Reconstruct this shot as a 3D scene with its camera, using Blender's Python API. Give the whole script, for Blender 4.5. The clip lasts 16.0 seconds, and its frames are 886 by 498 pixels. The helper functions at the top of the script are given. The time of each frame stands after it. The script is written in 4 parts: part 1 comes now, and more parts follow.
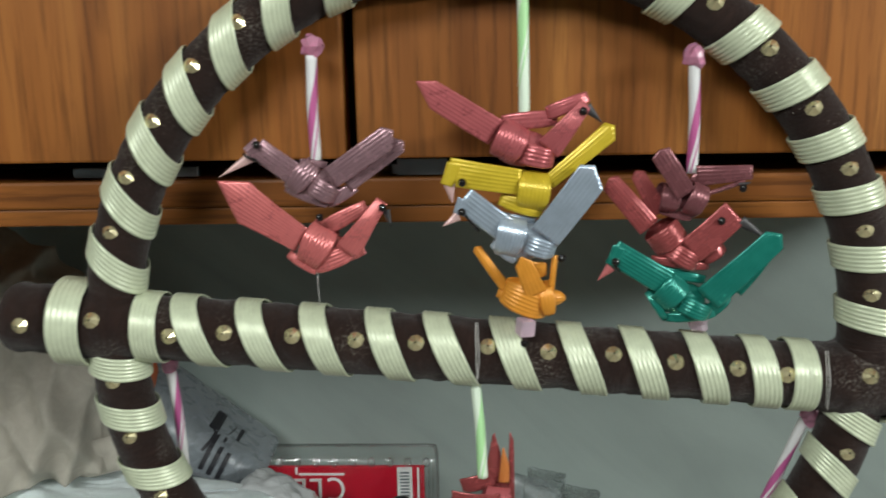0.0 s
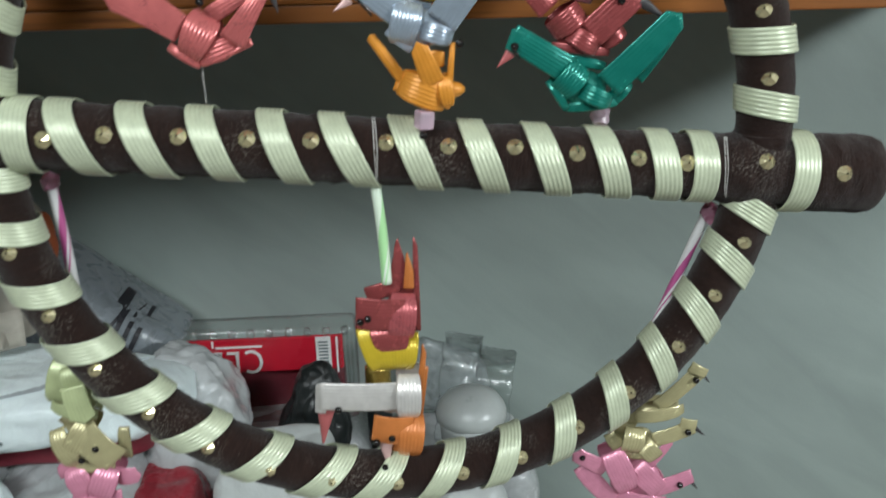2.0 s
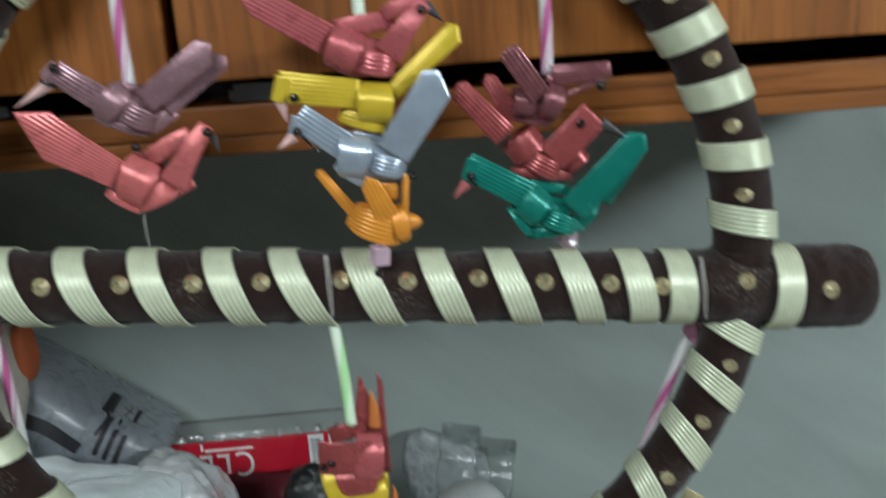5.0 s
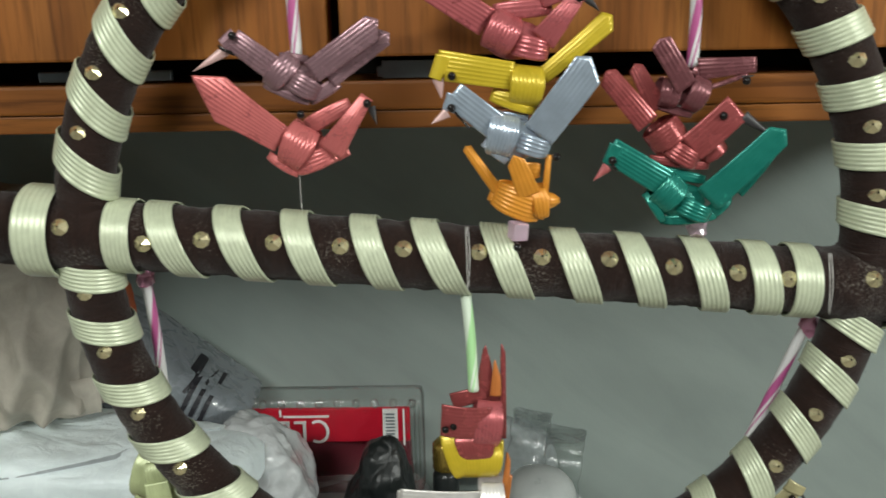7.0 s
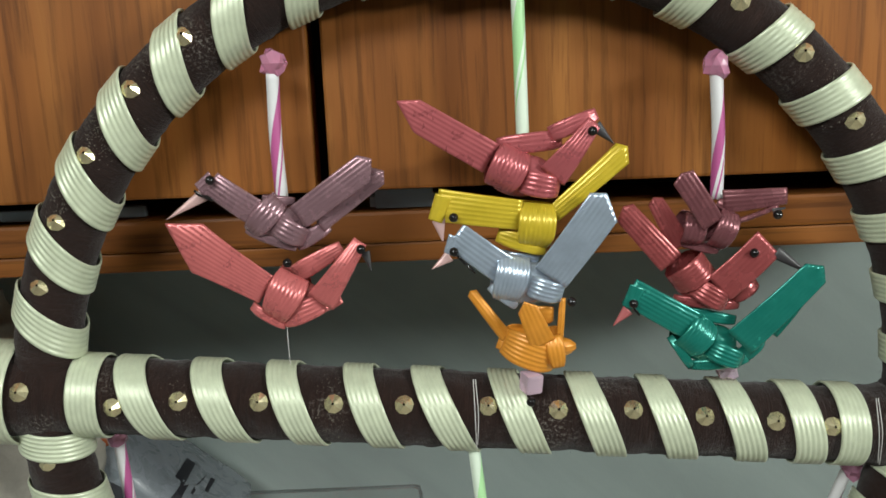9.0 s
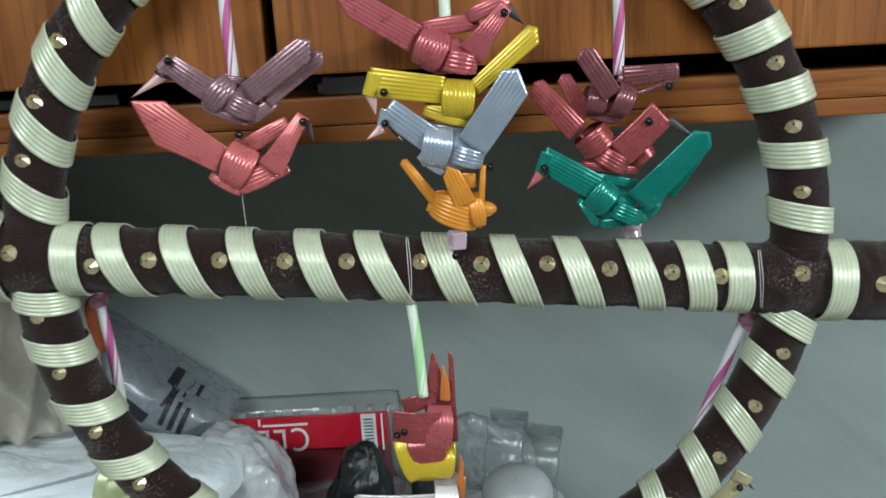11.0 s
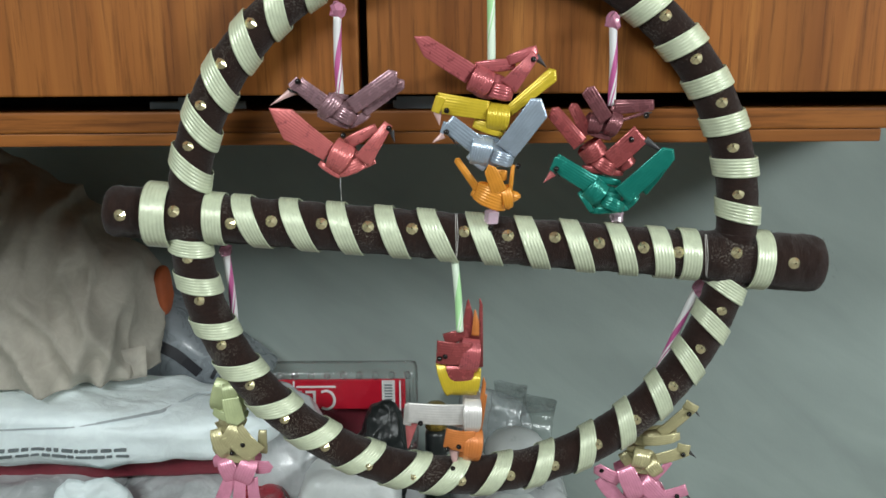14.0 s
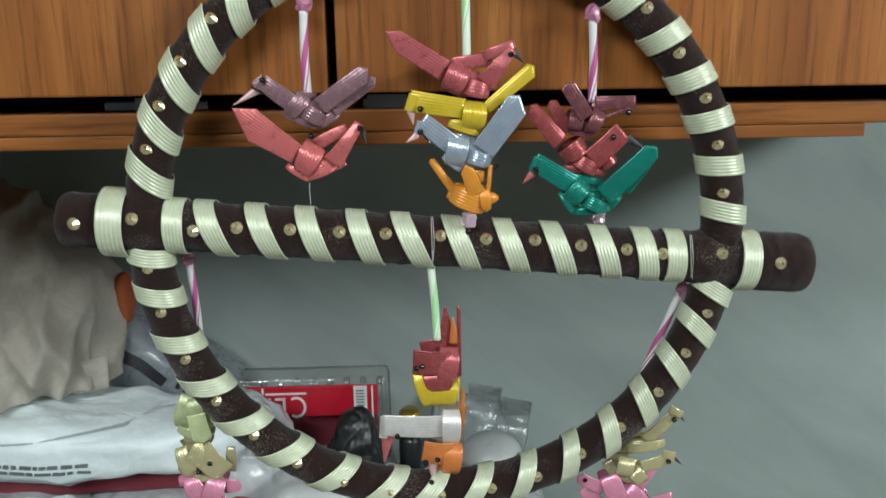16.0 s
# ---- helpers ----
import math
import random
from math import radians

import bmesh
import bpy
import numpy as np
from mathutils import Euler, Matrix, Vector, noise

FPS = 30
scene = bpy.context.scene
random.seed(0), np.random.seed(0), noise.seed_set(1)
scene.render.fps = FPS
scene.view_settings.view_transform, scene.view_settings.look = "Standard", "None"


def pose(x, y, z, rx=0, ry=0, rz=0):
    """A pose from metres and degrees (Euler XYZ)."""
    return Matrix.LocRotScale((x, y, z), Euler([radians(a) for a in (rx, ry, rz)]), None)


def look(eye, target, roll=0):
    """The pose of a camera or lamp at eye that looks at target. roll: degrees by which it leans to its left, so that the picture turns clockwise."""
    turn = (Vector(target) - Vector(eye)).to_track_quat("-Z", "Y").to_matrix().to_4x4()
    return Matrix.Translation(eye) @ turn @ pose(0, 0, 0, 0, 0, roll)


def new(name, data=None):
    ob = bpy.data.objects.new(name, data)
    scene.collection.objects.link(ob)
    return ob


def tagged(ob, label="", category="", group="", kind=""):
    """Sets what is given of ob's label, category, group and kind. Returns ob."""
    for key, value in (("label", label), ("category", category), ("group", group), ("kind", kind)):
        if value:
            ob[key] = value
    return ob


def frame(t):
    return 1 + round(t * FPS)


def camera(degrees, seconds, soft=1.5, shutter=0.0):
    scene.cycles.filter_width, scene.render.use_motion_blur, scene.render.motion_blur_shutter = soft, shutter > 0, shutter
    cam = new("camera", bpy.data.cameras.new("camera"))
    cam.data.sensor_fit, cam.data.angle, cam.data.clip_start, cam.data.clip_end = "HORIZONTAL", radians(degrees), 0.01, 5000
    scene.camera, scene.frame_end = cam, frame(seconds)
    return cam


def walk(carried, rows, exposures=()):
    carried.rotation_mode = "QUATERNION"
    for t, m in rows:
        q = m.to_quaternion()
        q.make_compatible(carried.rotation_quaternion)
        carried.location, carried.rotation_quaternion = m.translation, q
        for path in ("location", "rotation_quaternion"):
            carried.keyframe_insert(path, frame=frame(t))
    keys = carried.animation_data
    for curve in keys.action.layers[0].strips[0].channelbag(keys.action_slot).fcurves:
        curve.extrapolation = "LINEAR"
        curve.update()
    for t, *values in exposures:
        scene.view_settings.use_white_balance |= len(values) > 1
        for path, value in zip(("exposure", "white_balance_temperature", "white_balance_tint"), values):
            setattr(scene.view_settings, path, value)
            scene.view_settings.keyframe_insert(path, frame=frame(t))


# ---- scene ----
cam = camera(54.8, 16.0, 1.6, 0.5)
PATH = [
    (0, (0.0188, 0.0162, 1.5329), (-0.0499, 1.9681, 1.1024), -1.04),
    (0.2, (0.0253, 0.0199, 1.5344), (-0.0046, 1.9710, 1.0959), -1.37),
    (0.5, (0.0369, 0.0249, 1.5290), (0.0741, 1.9628, 1.0358), -2.35),
    (0.7, (0.0383, 0.0247, 1.5142), (0.1110, 1.9613, 1.0198), -3.02),
    (1, (0.0428, 0.0235, 1.5094), (0.1285, 1.9546, 0.9963), -2.94),
    (1.2, (0.0483, 0.0230, 1.5024), (0.1431, 1.9514, 0.9805), -2.90),
    (1.5, (0.0484, 0.0234, 1.4938), (0.1844, 1.9375, 0.9300), -2.93),
    (1.7, (0.0437, 0.0207, 1.4912), (0.1710, 1.9274, 0.9012), -3.03),
    (2, (0.0281, 0.0153, 1.4825), (0.1331, 1.9089, 0.8476), -1.37),
    (2.2, (0.0276, 0.0085, 1.4746), (0.0820, 1.9067, 0.8469), -1.78),
    (2.5, (0.0195, 0.0132, 1.4740), (0.0687, 1.9096, 0.8406), -1.51),
    (2.7, (0.0130, 0.0186, 1.4797), (0.0211, 1.9164, 0.8488), -1.23),
    (3, (0.0008, 0.0285, 1.4911), (0.0101, 1.9303, 0.8721), 0.10),
    (3.2, (-0.0006, 0.0273, 1.5035), (0.0189, 1.9537, 0.9664), -0.05),
    (3.5, (-0.0015, 0.0363, 1.5167), (0.0346, 1.9809, 1.0508), -0.09),
    (4, (-0.0018, 0.0473, 1.5323), (0.0193, 2.0118, 1.1580), -1.01),
    (4.2, (0.0096, 0.0494, 1.5330), (0.0121, 2.0155, 1.1662), -1.43),
    (4.5, (0.0187, 0.0523, 1.5342), (0.0758, 2.0081, 1.1197), -1.99),
    (4.7, (0.0371, 0.0450, 1.5226), (0.0982, 2.0026, 1.1173), -3.07),
    (5, (0.0502, 0.0435, 1.5056), (0.1435, 1.9771, 1.0030), -3.95),
    (5.2, (0.0650, 0.0362, 1.5023), (0.1586, 1.9613, 0.9682), -4.62),
    (7.3, (0.0023, 0.0269, 1.5066), (-0.0341, 1.9603, 0.9962), -0.83),
    (7.5, (-0.0033, 0.0335, 1.5133), (-0.0406, 1.9700, 1.0145), -0.81),
    (7.7, (0.0017, 0.0421, 1.5133), (-0.0525, 1.9785, 1.0156), -1.07),
    (8, (0.0042, 0.0499, 1.5164), (-0.0089, 2.0029, 1.0852), -1.85),
    (8.5, (0.0067, 0.0594, 1.5178), (-0.0060, 2.0184, 1.1150), -2.16),
    (8.7, (0.0106, 0.0643, 1.5241), (-0.0226, 2.0244, 1.1282), -1.97),
    (9, (0.0108, 0.0679, 1.5318), (0.0104, 2.0295, 1.1416), -2.40),
    (9.2, (0.0184, 0.0703, 1.5296), (0.0040, 2.0290, 1.1257), -2.82),
    (9.5, (0.0291, 0.0746, 1.5245), (0.0123, 2.0285, 1.0981), -3.64),
    (9.7, (0.0338, 0.0723, 1.5183), (0.0414, 2.0317, 1.1173), -3.78),
    (10, (0.0311, 0.0725, 1.5064), (0.1421, 2.0174, 1.0536), -3.19),
    (10.2, (0.0366, 0.0678, 1.5030), (0.0921, 1.9989, 0.9854), -3.44),
    (12.3, (0.0336, -0.1223, 1.5266), (-0.0179, 1.8092, 1.0103), -3.12),
    (12.5, (0.0369, -0.1408, 1.5258), (-0.0376, 1.8026, 1.0594), -3.35),
    (13, (0.0331, -0.1441, 1.5305), (-0.0323, 1.8005, 1.0680), -3.34),
    (13.5, (0.0203, -0.1341, 1.5284), (0.0105, 1.8057, 1.0416), -1.79),
    (14, (0.0123, -0.1269, 1.5297), (0.0123, 1.8092, 1.0280), -0.38),
    (14.5, (0.0149, -0.1259, 1.5294), (0.0164, 1.8108, 1.0303), -0.44),
    (14.8, (0.0183, -0.1145, 1.5292), (0.0339, 1.8158, 1.0060), -0.82),
    (15, (0.0177, -0.1177, 1.5348), (0.0485, 1.8315, 1.0879), -0.88),
    (15.5, (0.0084, -0.1183, 1.5338), (0.0741, 1.8276, 1.0767), -0.70),
    (16, (0.0077, -0.1033, 1.5279), (0.0842, 1.8297, 1.0205), -0.70),
]
# the camera's own exposure and white balance drift a little: seconds, stops, kelvin, tint
DRIFT = [(0, -0.08, 6740, 10), (0.5, -0.12, 6590, 10), (1, -0.16, 6220, 10), (1.5, -0.15, 6030, 10), (2, -0.03, 6360, 10), (2.5, -0.07, 6500, 10), (3, 0, 6790, 10), (3.5, 0.03, 7090, 10), (4, 0, 7250, 10), (4.5, -0.08, 6740, 10), (5, -0.17, 6220, 10), (7.5, 0, 6990, 10), (8, 0.04, 6990, 10), (9, 0, 6740, 10), (9.5, -0.11, 6430, 10), (10, -0.06, 6070, 10), (12.5, 0, 6400, 10), (14, 0.03, 6500, 10), (16, -0.03, 6360, 10)]
walk(cam, [(t, look(eye, target, roll)) for t, eye, target, roll in PATH], DRIFT)

# ---- light: two added, unseen area lamps: a broad one before the cabinet, one at its right ----
world = bpy.data.worlds.new("room_world")
scene.world = world
world.use_nodes = True
world.node_tree.nodes["Background"].inputs[0].default_value = (0.75, 0.85, 0.9, 1)
world.node_tree.nodes["Background"].inputs[1].default_value = 0.15


def area_lamp(name, eye, target, size, size_y, watts, colour):
    data = bpy.data.lights.new(name, "AREA")
    data.shape, data.size, data.size_y, data.energy, data.color = "RECTANGLE", size, size_y, watts, colour
    ob = new(name, data)
    ob.matrix_world = look(eye, target)
    return ob


area_lamp("tube_light", (-0.62, -1.28, 2.62), (-0.1, 0.4, 1.3), 1.2, 0.6, 50, (0.93, 1.0, 1.0))
area_lamp("tube_light", (1.85, -0.65, 2.03), (0.2, 0.6, 1.25), 1.2, 0.1, 53.5, (0.93, 1.0, 1.0))

# ---- materials ----


class Mat:
    """A node material with short ways to add nodes."""

    def __init__(self, name, rough=0.5, metal=0.0, coat=0.0, spec=0.5):
        self.m = bpy.data.materials.new(name)
        self.m.use_nodes = True
        self.t = self.m.node_tree
        self.b = self.t.nodes["Principled BSDF"]
        self.b.inputs["Roughness"].default_value = rough
        self.b.inputs["Metallic"].default_value = metal
        self.b.inputs["Coat Weight"].default_value = coat
        self.b.inputs["Specular IOR Level"].default_value = spec

    def node(self, kind, **values):
        n = self.t.nodes.new(kind)
        for k, v in values.items():
            n.inputs[k.replace("_", " ")].default_value = v
        return n

    def link(self, a, b):
        self.t.links.new(a, b)

    def coords(self, scale=(1, 1, 1), uv=False):
        c = self.t.nodes.new("ShaderNodeTexCoord")
        mp = self.t.nodes.new("ShaderNodeMapping")
        mp.inputs["Scale"].default_value = scale
        self.link(c.outputs["UV" if uv else "Object"], mp.inputs["Vector"])
        return mp.outputs[0]

    def noise(self, vec, scale, detail=4, rough=0.55, distort=0.0):
        n = self.node("ShaderNodeTexNoise", Scale=scale, Detail=detail, Roughness=rough, Distortion=distort)
        self.link(vec, n.inputs["Vector"])
        return n.outputs["Fac"]

    def ramp(self, fac, *stops):
        r = self.t.nodes.new("ShaderNodeValToRGB")
        els = r.color_ramp.elements
        while len(els) < len(stops):
            els.new(0.5)
        for e, (p, c) in zip(els, stops):
            e.position, e.color = p, (*c, 1) if len(c) == 3 else c
        self.link(fac, r.inputs["Fac"])
        return r.outputs["Color"]

    def mix(self, fac, a, b, kind="MIX"):
        n = self.t.nodes.new("ShaderNodeMix")
        n.data_type, n.blend_type = "RGBA", kind
        for sock, v in ((n.inputs[0], fac), (n.inputs[6], a), (n.inputs[7], b)):
            if isinstance(v, (int, float)):
                sock.default_value = v
            elif isinstance(v, tuple):
                sock.default_value = (*v, 1)
            else:
                self.link(v, sock)
        return n.outputs[2]

    def math(self, op, a, b=0.0):
        n = self.t.nodes.new("ShaderNodeMath")
        n.operation = op
        for sock, v in zip(n.inputs, (a, b)):
            if isinstance(v, (int, float)):
                sock.default_value = v
            else:
                self.link(v, sock)
        return n.outputs[0]

    def colour(self, c):
        if isinstance(c, tuple):
            self.b.inputs["Base Color"].default_value = (*c, 1)
        else:
            self.link(c, self.b.inputs["Base Color"])

    def rough(self, fac, lo, hi):
        n = self.node("ShaderNodeMapRange")
        n.inputs["To Min"].default_value, n.inputs["To Max"].default_value = lo, hi
        self.link(fac, n.inputs["Value"])
        self.link(n.outputs[0], self.b.inputs["Roughness"])

    def bump(self, height, strength, distance):
        n = self.node("ShaderNodeBump", Strength=strength, Distance=distance)
        self.link(height, n.inputs["Height"])
        self.link(n.outputs[0], self.b.inputs["Normal"])


def wood_material(name, stretch, tone=1.0):
    """Teak veneer: long fine grain along the axis that stretch makes slow."""
    m = Mat(name, rough=0.5, spec=0.25)
    v = m.coords(stretch)
    fine = m.noise(v, 260, 6, 0.65)
    broad = m.noise(v, 28, 3, 0.5, 0.6)
    streak = m.noise(v, 90, 4, 0.6, 0.3)
    c1 = m.ramp(broad, (0.3, (0.158 * tone, 0.049 * tone, 0.009 * tone)), (0.52, (0.280 * tone, 0.098 * tone, 0.020 * tone)), (0.75, (0.380 * tone, 0.149 * tone, 0.035 * tone)))
    c2 = m.mix(m.ramp(streak, (0.45, (0, 0, 0)), (0.62, (1, 1, 1))), c1, (0.156 * tone, 0.046 * tone, 0.008 * tone))
    c3 = m.mix(0.36, c1, c2)
    blotch = m.noise(m.coords(tuple(min(1.0, 3.2 * s) for s in stretch)), 11, 4, 0.6, 0.8)
    c3 = m.mix(0.55, c3, m.ramp(blotch, (0.32, (0.58, 0.54, 0.5)), (0.5, (0.95, 0.95, 0.95)), (0.7, (1.25, 1.22, 1.1))), "MULTIPLY")
    pores = m.ramp(fine, (0.36, (0.45, 0.42, 0.4)), (0.5, (1, 1, 1)))
    m.colour(m.mix(0.75, c3, pores, "MULTIPLY"))
    m.rough(fine, 0.42, 0.6)
    m.bump(fine, 0.25, 0.0004)
    return m.m


def tape_material(name, colour, metal=0.3, rough=0.34):
    """Pearly extruded plastic tape."""
    m = Mat(name, rough=rough, metal=metal, coat=0.2)
    v = m.coords((1, 1, 1))
    n = m.noise(v, 180, 3)
    fine = m.noise(v, 900, 2)
    dark = tuple(c * 0.93 for c in colour)
    light = tuple(min(1, c * 1.05 + 0.005) for c in colour)
    m.colour(m.ramp(n, (0.35, dark), (0.65, light)))
    m.rough(n, rough - 0.02, rough + 0.06)
    m.b.inputs["Coat Roughness"].default_value = 0.25
    m.bump(fine, 0.08, 0.0003)
    return m.m


def plain_material(name, colour, rough=0.5, metal=0.0, vary=0.15, scale=40, bump=0.1, coat=0.0):
    m = Mat(name, rough=rough, metal=metal, coat=coat)
    v = m.coords()
    n = m.noise(v, scale, 5)
    m.colour(m.ramp(n, (0.3, tuple(c * (1 - vary) for c in colour)), (0.7, tuple(min(1, c * (1 + vary)) for c in colour))))
    if metal < 0.5:
        m.rough(n, max(0.03, rough - 0.08), min(1, rough + 0.1))
    m.bump(m.noise(v, scale * 8, 3), bump, 0.0006)
    return m.m


def wool_material():
    """Dark brown wool thread wound close, with glossy specks of dried glue in places."""
    m = Mat("wool", rough=0.95, spec=0.15)
    v = m.coords((1, 1, 1), uv=True)
    strand = m.noise(m.coords((1, 0.06, 1), uv=True), 1500, 4, 0.7)
    cloud = m.noise(v, 60, 3)
    base = m.ramp(strand, (0.3, (0.007, 0.0036, 0.003)), (0.55, (0.022, 0.0105, 0.0078)), (0.8, (0.048, 0.024, 0.018)))
    patch = m.ramp(m.noise(v, 22, 3), (0.54, (0, 0, 0)), (0.64, (1, 1, 1)))
    speck = m.ramp(m.noise(m.coords((1, 0.8, 1), uv=True), 900, 5, 0.75), (0.52, (0, 0, 0)), (0.64, (1, 1, 1)))
    glue = m.math("MULTIPLY", patch, speck)
    m.colour(m.mix(glue, m.mix(0.35, base, m.ramp(cloud, (0.3, (0.011, 0.005, 0.004)), (0.7, (0.030, 0.0145, 0.0105)))), (0.2, 0.18, 0.155)))
    m.rough(glue, 0.95, 0.2)
    m.bump(m.mix(0.3, strand, m.noise(v, 500, 3)), 0.9, 0.0012)
    m.b.inputs["Sheen Weight"].default_value = 0.15
    m.b.inputs["Sheen Roughness"].default_value = 0.5
    return m.m


def straw_material(name, stripe, pale=(0.7, 0.69, 0.69), turns=26.0, share=0.36):
    """White drinking straw with one spiral stripe; u goes round, v along in metres."""
    m = Mat(name, rough=0.35)
    c = m.t.nodes.new("ShaderNodeTexCoord")
    s = m.t.nodes.new("ShaderNodeSeparateXYZ")
    m.link(c.outputs["UV"], s.inputs[0])
    f = m.math("FRACT", m.math("ADD", s.outputs[0], m.math("MULTIPLY", s.outputs[1], turns)))
    mask = m.math("LESS_THAN", f, share)
    line = m.math("MULTIPLY", m.math("GREATER_THAN", f, share + 0.08), m.math("LESS_THAN", f, share + 0.13))
    both = m.math("MAXIMUM", mask, line)
    m.colour(m.mix(both, pale, stripe))
    m.bump(m.noise(m.coords(), 700, 2), 0.1, 0.0004)
    m.b.inputs["Subsurface Weight"].default_value = 0.1
    m.b.inputs["Subsurface Radius"].default_value = (0.002, 0.002, 0.002)
    return m.m


def bag_material(name, colour, rough=0.4, crease=0.6, vary=0.12, coat=0.0):
    """Thin creased plastic or cloth."""
    m = Mat(name, rough=rough, coat=coat)
    v = m.coords()
    big = m.noise(v, 16, 4, 0.6, 0.8)
    fold = m.noise(v, 45, 5, 0.62, 1.2)
    m.colour(m.ramp(fold, (0.3, tuple(c * (1 - vary) for c in colour)), (0.7, tuple(min(1, c * (1 + vary)) for c in colour))))
    m.rough(fold, max(0.1, rough - 0.1), rough + 0.15)
    m.bump(m.mix(0.4, big, fold), crease, 0.006)
    return m.m


def clear_material(name, tint=(0.965, 0.975, 0.975), gloss=0.05, rough=0.12):
    """Thin clear moulded plastic: mostly see-through, with a gloss that grows at grazing angles."""
    m = Mat(name)
    m.t.nodes.remove(m.b)
    tr = m.t.nodes.new("ShaderNodeBsdfTransparent")
    tr.inputs[0].default_value = (*tint, 1)
    gl = m.t.nodes.new("ShaderNodeBsdfGlossy")
    gl.inputs["Roughness"].default_value = rough
    lw = m.node("ShaderNodeLayerWeight", Blend=0.25)
    n = m.noise(m.coords(), 60, 3)
    bp = m.node("ShaderNodeBump", Strength=0.6, Distance=0.003)
    m.link(n, bp.inputs["Height"])
    m.link(bp.outputs[0], gl.inputs["Normal"])
    mx = m.t.nodes.new("ShaderNodeMixShader")
    m.link(m.math("ADD", m.math("MULTIPLY", lw.outputs["Fresnel"], 0.55), gloss), mx.inputs[0])
    m.link(tr.outputs[0], mx.inputs[1])
    m.link(gl.outputs[0], mx.inputs[2])
    m.link(mx.outputs[0], m.t.nodes["Material Output"].inputs["Surface"])
    return m.m


def gem_material(name, colour):
    """Moulded clear plastic gem."""
    m = Mat(name, rough=0.12, spec=0.8)
    m.colour(colour)
    m.b.inputs["Transmission Weight"].default_value = 0.6
    m.b.inputs["IOR"].default_value = 1.45
    return m.m


def wall_material(name, colour, scale=3.0):
    """Matt wall paint, cloudy, with faint slanting streaks."""
    m = Mat(name, rough=0.7, spec=0.3)
    v = m.coords()
    a, b = m.noise(v, scale, 4, 0.6, 0.4), m.noise(v, 220, 3)
    turn = m.t.nodes.new("ShaderNodeMapping")
    turn.inputs["Rotation"].default_value = (0, math.radians(38), 0)
    turn.vector_type = "TEXTURE"
    turn.inputs["Scale"].default_value = (4.5, 1, 1)
    m.t.links.new(v, turn.inputs["Vector"])
    swirl = m.noise(turn.outputs["Vector"], 16, 4, 0.55, 0.5)
    m.colour(m.ramp(m.mix(0.55, a, swirl), (0.36, tuple(c * 0.87 for c in colour)), (0.64, tuple(c * 1.11 for c in colour))))
    m.bump(b, 0.12, 0.0015)
    return m.m


WOOD_UP = wood_material("teak_upright", (1.0, 1.0, 0.045))
WOOD_FLAT = wood_material("teak_level", (0.045, 1.0, 1.0), 1.05)
# near-black: the shade inside the cabinet put into the colour
INSIDE_SHADE = plain_material("inside_shade", (0.012, 0.01, 0.009), 0.8)
WALL = wall_material("blue_grey_paint", (0.322, 0.380, 0.355))
ROOM = wall_material("bounce_grey", (0.31, 0.32, 0.305))
FLOOR = plain_material("floor_tile", (0.3, 0.28, 0.25), 0.4, scale=6)
DESK = plain_material("desk_laminate", (0.22, 0.17, 0.13), 0.4, scale=20)
WOOL = wool_material()
CREAM = tape_material("cream_tape", (0.575, 0.625, 0.45), 0.16, 0.32)
GOLD = plain_material("gold_foil", (0.92, 0.80, 0.49), 0.25, 0.85, 0.12, 400, 0.05)
BLACK = plain_material("black_bead", (0.008, 0.006, 0.006), 0.12, scale=300, bump=0.02)
STEEL = plain_material("hinge_steel", (0.32, 0.37, 0.42), 0.4, 0.9)
THREAD = plain_material("nylon_thread", (0.65, 0.63, 0.6), 0.3, scale=300)
PINK_STRAW = straw_material("pink_straw", (0.47, 0.10, 0.27), turns=15.0, share=0.24)
GREEN_STRAW = straw_material("green_straw", (0.42, 0.73, 0.36), (0.72, 0.83, 0.68), 17.0, 0.36)
PINK_GEM = gem_material("pink_gem", (0.90, 0.42, 0.60))
CLEAR_GEM = gem_material("pale_pink_gem", (0.85, 0.66, 0.76))
TAPES = {
    "purple": tape_material("purple_tape", (0.32, 0.18, 0.205), 0.5, 0.25),
    "coral": tape_material("coral_tape", (0.60, 0.15, 0.145), 0.35, 0.26),
    "rose": tape_material("rose_tape", (0.49, 0.115, 0.125), 0.4, 0.26),
    "red": tape_material("red_tape", (0.36, 0.075, 0.075), 0.42, 0.25),
    "mauve": tape_material("mauve_tape", (0.22, 0.075, 0.085), 0.45, 0.25),
    "yellow": tape_material("yellow_tape", (0.62, 0.45, 0.03), 0.25, 0.28),
    "blue": tape_material("blue_tape", (0.48, 0.565, 0.67), 0.6, 0.22),
    "orange": tape_material("orange_tape", (0.72, 0.28, 0.03), 0.2),
    "orange2": tape_material("deep_orange_tape", (0.62, 0.2, 0.05), 0.2),
    "teal": tape_material("teal_tape", (0.008, 0.22, 0.17), 0.4, 0.24),
    "silver": tape_material("silver_tape", (0.74, 0.71, 0.68), 0.45),
    "olive": tape_material("olive_tape", (0.52, 0.47, 0.26), 0.35, 0.24),
    "pink": tape_material("pink_tape", (0.72, 0.28, 0.40), 0.3, 0.22),
    "palegreen": tape_material("pale_green_tape", (0.5, 0.56, 0.3), 0.2),
}
TIPS = {
    "pale": tape_material("pale_pink_tape", (0.6, 0.38, 0.36), 0.2),
    "dark": tape_material("dark_tape", (0.035, 0.032, 0.034), 0.0, 0.5),
    "teal": TAPES["teal"],
    "rust": tape_material("rust_tape", (0.45, 0.12, 0.12), 0.2),
}

# ---- building helpers ----


